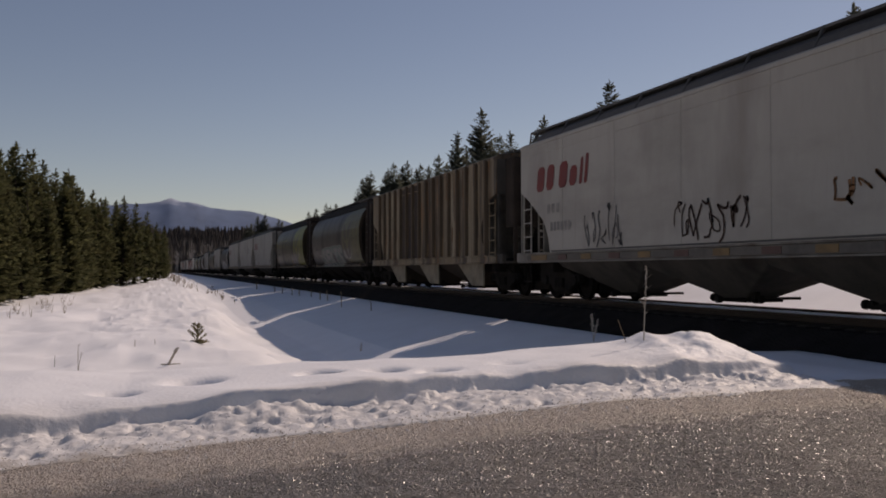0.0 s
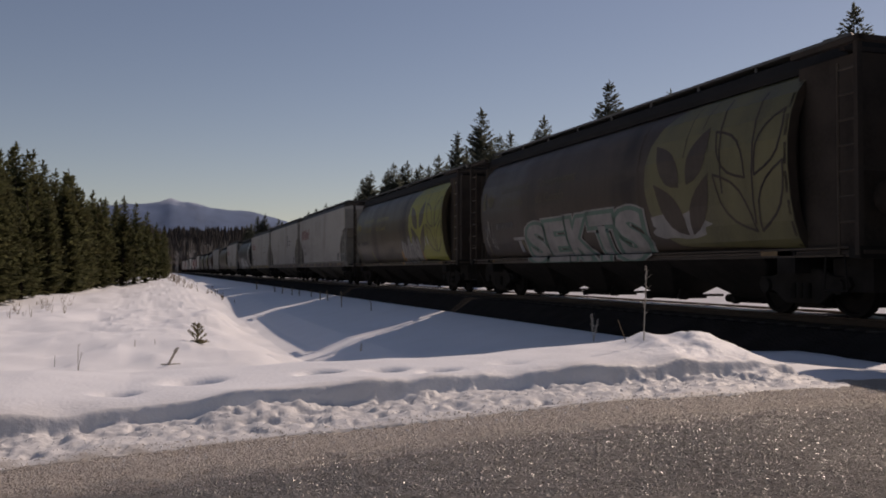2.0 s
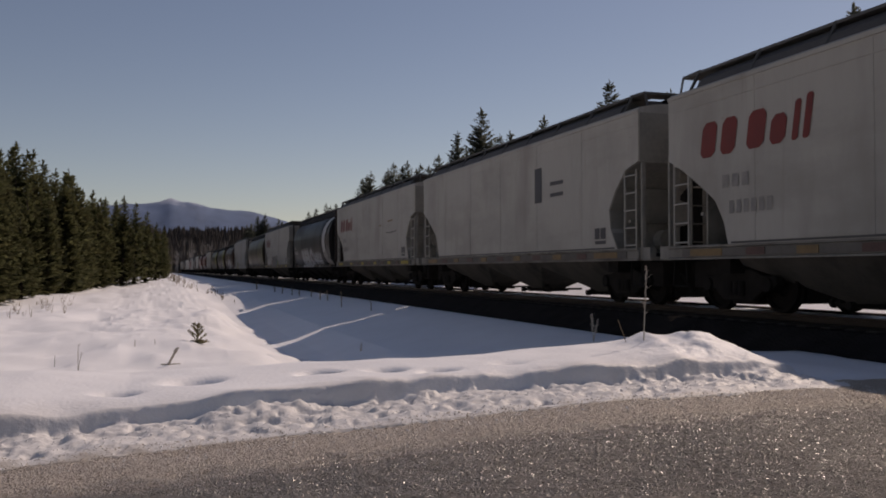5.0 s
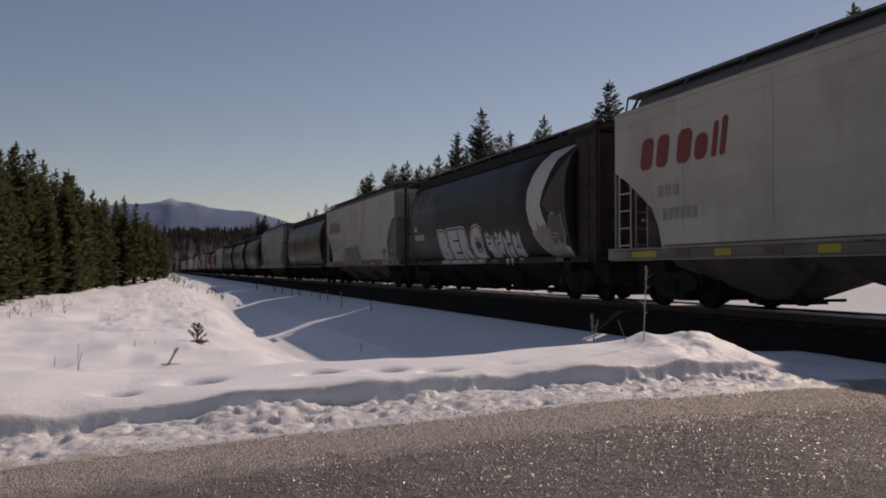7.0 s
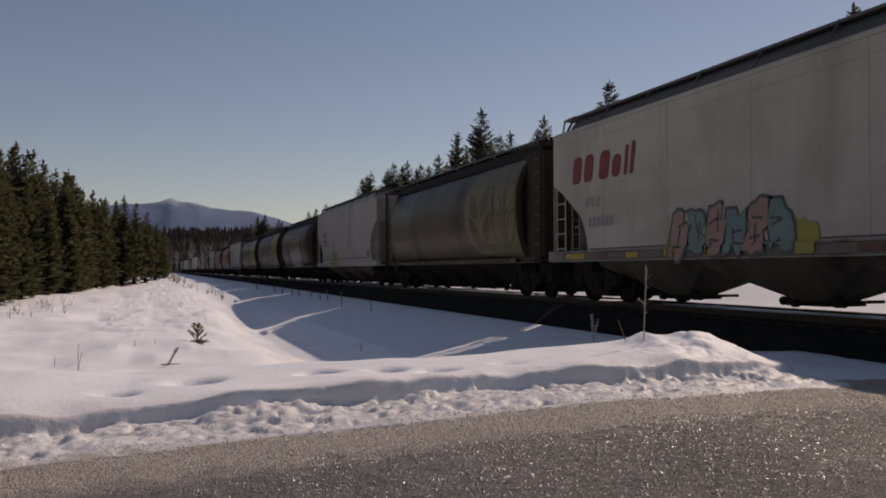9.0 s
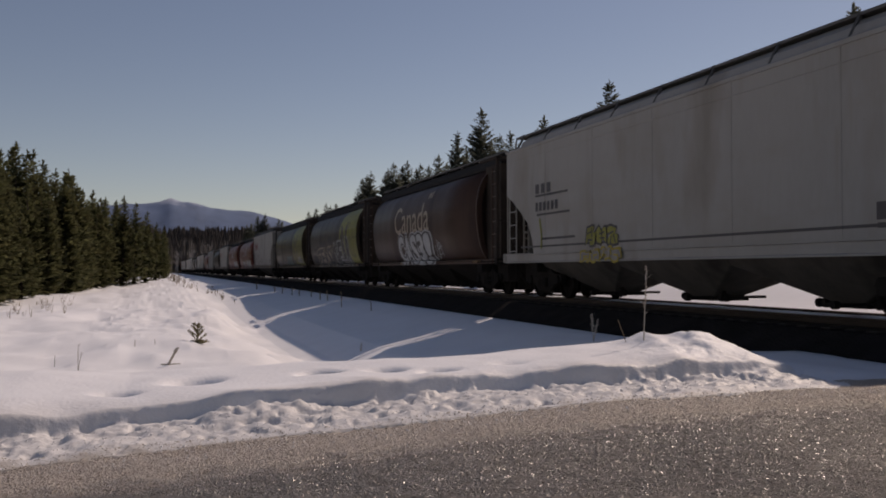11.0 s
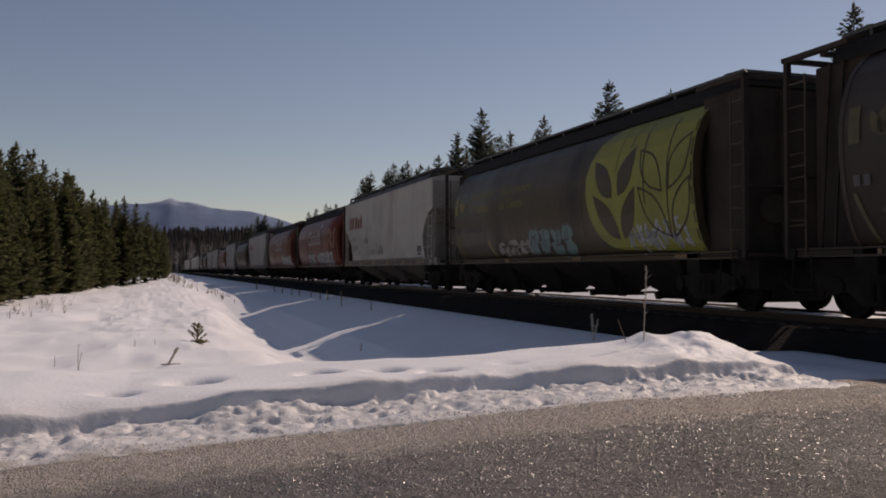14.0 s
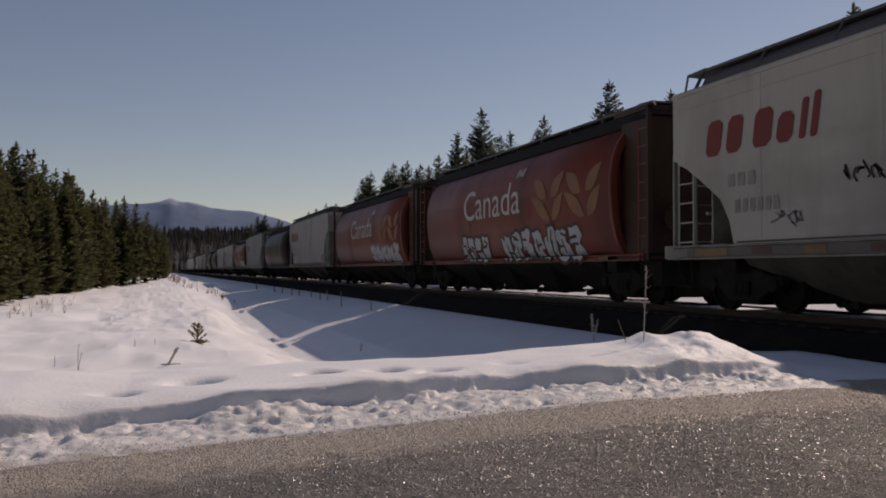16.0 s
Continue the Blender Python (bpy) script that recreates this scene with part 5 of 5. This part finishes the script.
def motions():
    for car, y in TRAIN:
        walk(car, [(0.0, pose(TRACK_X, y, 0)), (16.0, pose(TRACK_X, y - SPEED * 16.0, 0))])
    # wheels roll: one turn in 2.87 m, given once for every tick of the clock
    for w, off in WHEELSETS:
        walk(w, [(i / FPS, pose(0, off, 0.457, math.degrees(SPEED * i / FPS / 0.457), 0, 0)) for i in range(16 * FPS + 1)])
# ---- trees and distance ----
def conifer(height, spread, seed, needles, bare=0.12, density=1.0, droop=0.35, droop_var=0.2, size=1.0):
    """Trunk and crown of a conifer: whorls of boughs, each bough a row of small needle sprays."""
    rnd = random.Random(seed)
    tb = bmesh.new()
    n, pts = 6, 7
    rings = []
    lean = (rnd.uniform(-0.02, 0.02), rnd.uniform(-0.02, 0.02))
    for i in range(pts):
        f = i / (pts - 1)
        r = 0.016 * height * (1 - f) ** 0.9 + 0.012
        cx, cy = lean[0] * height * f + 0.02 * math.sin(f * 7 + seed), lean[1] * height * f
        rings.append([tb.verts.new((cx + r * math.cos(k * math.tau / n), cy + r * math.sin(k * math.tau / n), height * f * 0.985 - 0.3 * (1 - f))) for k in range(n)])
    for a, b in zip(rings, rings[1:]):
        for k in range(n):
            tb.faces.new((a[k], a[(k + 1) % n], b[(k + 1) % n], b[k]))
    verts, faces = [], []

    def spray(p, d, up, length, width):
        s = d.cross(up).normalized() * width
        i = len(verts)
        verts.extend([p - d * length * 0.15, p + s + d * length * 0.35 - up * width * 0.3, p + d * length, p - s + d * length * 0.35 - up * width * 0.3])
        faces.append((i, i + 1, i + 2))
        faces.append((i, i + 2, i + 3))

    z = bare * height
    while z < height * 0.985:
        f = (z - bare * height) / (height * (1 - bare))
        reach = spread * (1 - f) ** 0.72 * min(1, 0.55 + f * 3) + 0.06
        for b in range(max(3, int(round((6 if f < 0.8 else 4) * density)))):
            if rnd.random() < 0.10:
                continue
            a = rnd.uniform(0, math.tau)
            L = reach * rnd.uniform(0.6, 1.15)
            dr = droop * (1 - f) - 0.55 * f + rnd.uniform(-droop_var, droop_var)
            d = Vector((math.cos(a), math.sin(a), -dr)).normalized()
            base = Vector((lean[0] * z, lean[1] * z, z + rnd.uniform(-0.1, 0.1)))
            m = max(2, int(L / (0.24 * size)))
            for q in range(m):
                g = (q + 0.6) / m
                p = base + d * L * g + Vector((0, 0, 0.16 * L * g * g))
                for side in (-1, 0, 1):
                    dd = (d + Vector((-d.y, d.x, 0)) * side * rnd.uniform(0.5, 1.1) + Vector((0, 0, rnd.uniform(-0.25, 0.3)))).normalized()
                    up = Vector((rnd.uniform(-0.5, 0.5), rnd.uniform(-0.5, 0.5), 1)).normalized()
                    w = rnd.uniform(0.09, 0.16) * size * (0.6 + 0.5 * min(1, reach))
                    spray(p, dd, up, rnd.uniform(0.24, 0.44) * size * (0.6 + 0.45 * min(1.3, L)), w)
        z += (height * 0.016 * rnd.uniform(0.7, 1.4) + 0.05) * size ** 0.7
    for q in range(10):
        spray(Vector((lean[0] * height, lean[1] * height, height - 0.05 * q)), Vector((rnd.uniform(-0.4, 0.4), rnd.uniform(-0.4, 0.4), 1)).normalized(), Vector((1, rnd.uniform(-1, 1), 0)).normalized(), 0.3, 0.06)
    me = bpy.data.meshes.new("crown")
    me.from_pydata([tuple(v) for v in verts], [], faces)
    me.materials.append(needles)
    return tb, me


def tree_kind(height, spread, seed, needles, label, **kw):
    tb, me = conifer(height, spread, seed, needles, **kw)
    t = thing("pine_tree" if needles is NEEDLE else "spruce_tree", label, "tree")
    part("trunk", tb, BARK, t)
    c = new("crown", me)
    c.parent = t
    return t


def ground_at(x, y):
    return float(snow_z(np.array([[x]]), np.array([[y]]))[0, 0])


PINES = [tree_kind(10.0, 1.9, 100 + i, NEEDLE, "dense young green lodgepole pine at the field edge", bare=0.02, density=1.35, droop=0.1, droop_var=0.35, size=0.85) for i in range(4)]
FARPINES = [tree_kind(10.0, 1.9, 120 + i, NEEDLE, "dense green pine far along the field edge", bare=0.02, density=1.0, size=1.7) for i in range(3)]
SPRUCES = [tree_kind(13.0, 2.9, 200 + i, SPRUCE, "tall dark spruce standing beyond the railway track", bare=0.05, droop=0.30, density=1.8, size=0.78) for i in range(3)]
USED = set()


def plant(kinds, i, x, y, scale, turn, group, zoff=0.0):
    src = kinds[i % len(kinds)]
    m = pose(x, y, ground_at(x, y) - 0.05 + zoff, 0, 0, turn)
    if src.name not in USED:
        USED.add(src.name)
        o = src
        o.matrix_basis = m
    else:
        o = copy_thing(src, m)
    o.scale = (scale, scale, scale)
    tagged(o, group=group)
    return o


rnd = random.Random(7)
for i in range(64):
    plant(PINES, i, -7.4 - rnd.random() ** 1.2 * 15.5, 45 + 23 * rnd.random() ** 1.3, rnd.uniform(0.66, 0.94), rnd.uniform(0, 360), "young pines at the field edge")
for i in range(22):
    plant(PINES, i, -7.4 + 2.9 * i / 22 + rnd.uniform(-1.2, 0.4), 46 + 2.0 * i, rnd.uniform(0.5, 0.8), rnd.uniform(0, 360), "young pines at the field edge")
for i in range(150):
    y = 70 + 170 * (i / 150) ** 1.2
    edge = -6.2 + 8.0 * float(step(np.array(y), 70, 220))
    plant(FARPINES, i, edge - rnd.random() ** 1.6 * 18, y + rnd.uniform(-3, 3), rnd.uniform(0.62, 1.0), rnd.uniform(0, 360), "pines far along the field edge")


def beside(px, top, depth):
    """Place of a tree seen in that direction at that depth, and its height over the ground."""
    c, s = math.cos(radians(YAW)), math.sin(radians(YAW))
    lat = (px - 784) / 1560 * depth
    return lat * c + depth * s, depth * c - lat * s, (478.5 - top) / 1560 * depth + EYE[2]


for px, top, depth in ((853, 193, 62), (812, 235, 66), (1075, 144, 58), (965, 207, 62), (1514, 10, 48), (772, 276, 74), (880, 240, 66), (900, 232, 70),
                       (660, 305, 92), (700, 290, 88), (722, 287, 90), (748, 292, 84), (680, 310, 95), (643, 318, 98), (576, 362, 135), (545, 375, 150),
                       (595, 362, 140), (455, 383, 190), (470, 380, 190), (492, 388, 180), (438, 398, 210), (1187, 160, 60), (838, 262, 70), (790, 290, 80), (868, 250, 64), (652, 312, 96), (690, 300, 94), (712, 296, 90), (735, 300, 86), (760, 296, 80), (628, 348, 110), (560, 370, 145), (585, 366, 138), (608, 365, 130), (500, 392, 180), (822, 262, 68), (948, 228, 64), (445, 396, 200), (464, 390, 190)):
    x, y, h = beside(px, top, depth)
    g = ground_at(x, y)
    plant(SPRUCES, int(px), x, y, (h - g + 0.05) / 13.0, px * 37 % 360, "spruces beyond the track")

for px, top, depth in ((185, 350, 75), (160, 357, 74), (217, 349, 78), (203, 357, 80), (238, 361, 84), (258, 376, 92), (276, 396, 106), (290, 415, 130),
                       (76, 287, 58), (60, 268, 56), (97, 302, 60), (128, 320, 63), (22, 266, 55), (143, 335, 66), (112, 312, 59), (172, 362, 72)):
    x, y, h = beside(px, top, depth)
    g = ground_at(x, y)
    plant(PINES, int(px), x, y, (h - g + 0.05) / 10.0, px * 37 % 360, "young pines at the field edge")

# far wooded rise and the mountain
bm = bmesh.new()
rnd = random.Random(3)
verts, faces = [], []
for i in range(9000):
    y = rnd.uniform(420, 640)
    x = -330 + 620 * rnd.random()
    g = 2 + 3 * float(step(np.array(-x), -60, 60)) + 16 * float(step(np.array(y), 420, 640)) + 3 * math.sin(x / 70.0)
    h = rnd.uniform(6, 12)
    r = h * 0.24
    a0 = rnd.uniform(0, 6)
    for lvl in range(3):
        b = len(verts)
        zb, zt = g + h * 0.28 * lvl, g + h * (0.28 * lvl + 0.48)
        rr = r * (1 - 0.27 * lvl)
        for k in range(5):
            verts.append((x + rr * math.cos(a0 + k * 1.257) * rnd.uniform(0.7, 1.2), y + rr * math.sin(a0 + k * 1.257), zb + rnd.uniform(-0.5, 0.5)))
        verts.append((x, y, zt))
        for k in range(5):
            faces.append((b + k, b + (k + 1) % 5, b + 5))
me = bpy.data.meshes.new("far_woods")
me.from_pydata(verts, [], faces)
me.materials.append(FARWOOD)
tagged(new("far_woods", me), "dark distant conifer forest on a low rise", "forest", kind="stuff")
hill = grid_mesh("hill", np.linspace(-700, 700, 60), np.linspace(415, 760, 20),
                 lambda x, y: -2 + 5 * step(y, 415, 430) + 16 * step(y, 420, 640) + 3 * np.sin(x / 70.0) * step(y, 415, 440) + 2, FARWOOD)
tagged(hill, "dark wooded rise in the distance", "hill", kind="structure")
# the haze of the air is put into the forest's blue base colour
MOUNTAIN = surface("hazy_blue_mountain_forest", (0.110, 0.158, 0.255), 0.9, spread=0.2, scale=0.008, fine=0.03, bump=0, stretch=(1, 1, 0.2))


def mountain_z(x, y):
    ridge = np.interp(x, [-3226, -1526, -726, -276, -106, 4, 54, 99, 164, 224, 304, 410, 515, 640, 900, 1600], [60, 170, 230, 290, 300, 311, 330, 317, 309, 291, 284, 274, 250, 206, 122, 40])
    return (ridge + 16 * np.abs(field(x, y, 130, 51, 5)) - 4) * np.exp(-((y - 4100) / 420) ** 2) - 8


def snowcap(m, z0, z1, tone):
    """Snow lying in broken patches above a height."""
    t = m.node_tree
    n, l = t.nodes, t.links
    b = n["Principled BSDF"]
    co, sep, no, ad, mr, mx = (n.new("ShaderNode" + k) for k in ("TexCoord", "SeparateXYZ", "TexNoise", "Math", "MapRange", "Mix"))
    no.inputs["Scale"].default_value, no.inputs["Detail"].default_value = 0.02, 6
    ad.operation, mx.data_type = "MULTIPLY_ADD", "RGBA"
    ad.inputs[1].default_value = 70.0
    mr.inputs[1].default_value, mr.inputs[2].default_value, mr.inputs[4].default_value = z0 + 35, z1 + 35, 0.8
    mx.inputs[7].default_value = (*tone, 1)
    l.new(co.outputs["Object"], sep.inputs[0])
    l.new(co.outputs["Object"], no.inputs["Vector"])
    l.new(no.outputs[0], ad.inputs[0])
    l.new(sep.outputs[2], ad.inputs[2])
    l.new(ad.outputs[0], mr.inputs[0])
    l.new(mr.outputs[0], mx.inputs[0])
    l.new(b.inputs["Base Color"].links[0].from_socket, mx.inputs[6])
    l.new(mx.outputs[2], b.inputs["Base Color"])


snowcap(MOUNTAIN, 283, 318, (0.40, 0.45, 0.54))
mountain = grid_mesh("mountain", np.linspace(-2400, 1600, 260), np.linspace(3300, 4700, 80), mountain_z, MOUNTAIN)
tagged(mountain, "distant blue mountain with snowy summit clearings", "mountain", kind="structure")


# bare pale grove at the far end of the line
BARETRUNK = surface("pale_bare_trunks", (0.24, 0.22, 0.205), 0.9, spread=0.3, scale=0.5, fine=3, bump=0)
bm = bmesh.new()
rnd = random.Random(21)
for i in range(70):
    x, y, h = beside(rnd.uniform(292, 425), rnd.uniform(425, 455), rnd.uniform(380, 412))
    g = ground_at(x, y)
    rod(bm, (x, y, g - 0.3), (x + rnd.uniform(-0.6, 0.6), y, h), rnd.uniform(0.10, 0.2), 4, 0.04)
    for q in range(6):
        f = rnd.uniform(0.35, 0.9)
        rod(bm, (x, y, g + (h - g) * f), (x + rnd.uniform(-1.6, 1.6), y, g + (h - g) * (f + 0.18)), 0.06, 3, 0.02)
tagged(part("bare_grove", bm, BARETRUNK), "pale leafless trees at the end of the line", "trees", kind="stuff")


# ---- small plants on the snow ----
def on_ground(px, py, start=6.0):
    """Where the line of sight in that direction meets the snow."""
    c, s = math.cos(radians(YAW)), math.sin(radians(YAW))
    d = start * 1.006 ** np.arange(560)
    lat = (px - 784) / 1560 * d
    x, y, z = lat * c + d * s, d * c - lat * s, EYE[2] - (py - 478.5) / 1560 * d
    i = int(np.argmax(z <= snow_z(x, y)))
    return float(x[i]), float(y[i]), float(d[i])


def sapling():
    px, py = 350, 607
    x, y, d = on_ground(px, py)
    h = 35 * d / 1560
    t = thing("pine_sapling", "small pine sapling poking out of the snow", "sapling", m=pose(x, y, ground_at(x, y)))
    bm = bmesh.new()
    rod(bm, (0, 0, -0.05), (0.01, 0, h), 0.018, 6, 0.006)
    part("stem", bm, BARK, t)
    verts, faces = [], []
    r = random.Random(4)
    for k in range(13):
        z0 = h * (0.08 + 0.8 * (k / 13))
        a = k * 2.4
        L = h * (0.62 - 0.40 * k / 13) * r.uniform(0.8, 1.2)
        d0 = Vector((math.cos(a), math.sin(a), 0.75)).normalized()
        for q in range(70):
            f = r.random() ** 0.7
            p = Vector((0, 0, z0)) + d0 * L * f
            e = (d0 * 0.6 + Vector((r.uniform(-1, 1), r.uniform(-1, 1), r.uniform(-0.6, 1)))).normalized() * h * 0.14
            s = e.cross(Vector((r.uniform(-1, 1), r.uniform(-1, 1), 1))).normalized() * h * 0.020
            i = len(verts)
            verts.extend([p - s, p + s, p + e])
            faces.append((i, i + 1, i + 2))
    for q in range(420):
        a = r.uniform(0, math.tau)
        p = Vector((math.cos(a) * h * 0.42 * r.random() + 0.12 * h, math.sin(a) * h * 0.3 * r.random(), h * r.uniform(-0.02, 0.12)))
        e = Vector((r.uniform(-1, 1), r.uniform(-1, 1), r.uniform(-0.1, 0.8))).normalized() * h * 0.16
        s = e.cross(Vector((r.uniform(-1, 1), r.uniform(-1, 1), 1))).normalized() * h * 0.02
        i = len(verts)
        verts.extend([p - s, p + s, p + e])
        faces.append((i, i + 1, i + 2))
    me = bpy.data.meshes.new("needles")
    me.from_pydata([tuple(v) for v in verts], [], faces)
    me.materials.append(SAPLINGNEEDLE)
    o = new("needles", me)
    o.parent = t


sapling()


def stump():
    x, y, d = on_ground(300, 646)
    k = d / 1560
    t = thing("broken_stake", "weathered leaning broken stick in the snow", "stick", m=pose(x, y, ground_at(x, y), 0, 0, -YAW))
    bm = bmesh.new()
    rod(bm, (-2 * k, 0, -2 * k), (11 * k, 0, 22 * k), 2.2 * k, 7, 2.3 * k)
    rod(bm, (11 * k, 0, 22 * k), (13.5 * k, 1 * k, 28 * k), 3.4 * k, 7, 2.8 * k)
    rod(bm, (13.5 * k, 1 * k, 28 * k), (17 * k, 1 * k, 30 * k), 2.4 * k, 6, 1.4 * k)
    part("shaft", bm, FROSTWEED, t)
    bm = bmesh.new()
    rod(bm, (-14 * k, 0, 0.5 * k), (20 * k, 2 * k, 2.0 * k), 1.6 * k, 6, 0.6 * k)
    part("fallen_twig", bm, FROSTWEED, t)


stump()


def weed(px, py, tall, label, seed, heads=0.0, stems=1, thick=1.2, lean=0.0, tone=DRYWEED):
    """A dead weed: thin stalks with short side twigs and, on some, clusters of seed heads."""
    x, y, d = on_ground(px, py)
    k = d / 1560
    t = thing("dry_weed", label, "weed", "dead weeds in the snow", m=pose(x, y, ground_at(x, y), 0, 0, -YAW))
    r = random.Random(seed)
    for s in range(stems):
        bm = bmesh.new()
        h = tall * k * (1 if s == 0 else r.uniform(0.5, 0.85))
        b = Vector((r.uniform(-3, 3) * k * (s > 0), 0, -0.03))
        e = b + Vector(((lean if s == 0 else r.uniform(-0.5, 0.5)) * h + r.uniform(-0.08, 0.08) * h, r.uniform(-0.08, 0.08) * h, h + 0.03))
        rod(bm, b, e, thick * k * 0.5, 5, thick * k * 0.3)
        for q in range(int(5 + 4 * heads)):
            f = r.uniform(0.35, 0.98)
            p = b.lerp(e, f)
            a = r.uniform(0, 6.28)
            v = Vector((math.cos(a), math.sin(a), 0.8)) * h * r.uniform(0.04, 0.12)
            rod(bm, p, p + v, thick * k * 0.25, 4, thick * k * 0.12)
        part("stalk", bm, tone, t)
        if heads:
            bm = bmesh.new()
            for q in range(int(34 * heads)):
                p = b.lerp(e, r.uniform(0.45, 1.0)) + Vector((r.uniform(-1, 1), r.uniform(-1, 1), r.uniform(-1, 1))) * 2.4 * k
                rod(bm, p, p + Vector((r.uniform(-1, 1), r.uniform(-1, 1), 1.5)) * k, 0.9 * k, 4, 0.3 * k)
            part("seed_head", bm, tone, t)


weed(1138, 602, 131, "tall dead mullein stalk with seed pods on the bank", 1, 1.6, 1, 2.4, 0.0, FROSTWEED)
weed(1050, 606, 48, "fuzzy dead weed head on the bank", 2, 1.6, 2, 1.6, -0.15, FROSTWEED)
weed(1108, 604, 38, "leaning dead weed stem on the bank", 3, 0, 1, 1.8, -0.4)
for i, (px, py, tall, st) in enumerate(((140, 655, 44, 2), (240, 614, 11, 1), (275, 612, 10, 1), (98, 650, 20, 1), (640, 622, 16, 2))):
    weed(px, py, tall, "thin dead weed stems in the snow", 10 + i, 0, st, 1.0)
for i, (px, py, tall) in enumerate(((605, 545, 28), (580, 533, 18), (567, 531, 15), (551, 526, 13), (517, 523, 15), (530, 524, 10), (500, 519, 12), (487, 517, 9), (657, 550, 18), (455, 512, 12))):
    weed(px, py, tall, "dark dead stalk standing by the track ditch", 30 + i, 0.1, 1, 2.0)
r = random.Random(12)
for i in range(48):
    f = r.random()
    px = r.choice((r.uniform(0, 130), r.uniform(300, 420), r.uniform(300, 330)))
    py = 500 + 48 * r.random() if px < 140 else 490 + 40 * (px - 300) / 120 + r.uniform(0, 10)
    if px < 140:
        py = 538 + r.uniform(0, 40) * r.random()
    weed(px, py, r.uniform(7, 22), "small dead shrub stems in the snow", 60 + i, 0, r.choice((3, 4, 5)), 0.55, r.uniform(-0.5, 0.5))

motions()
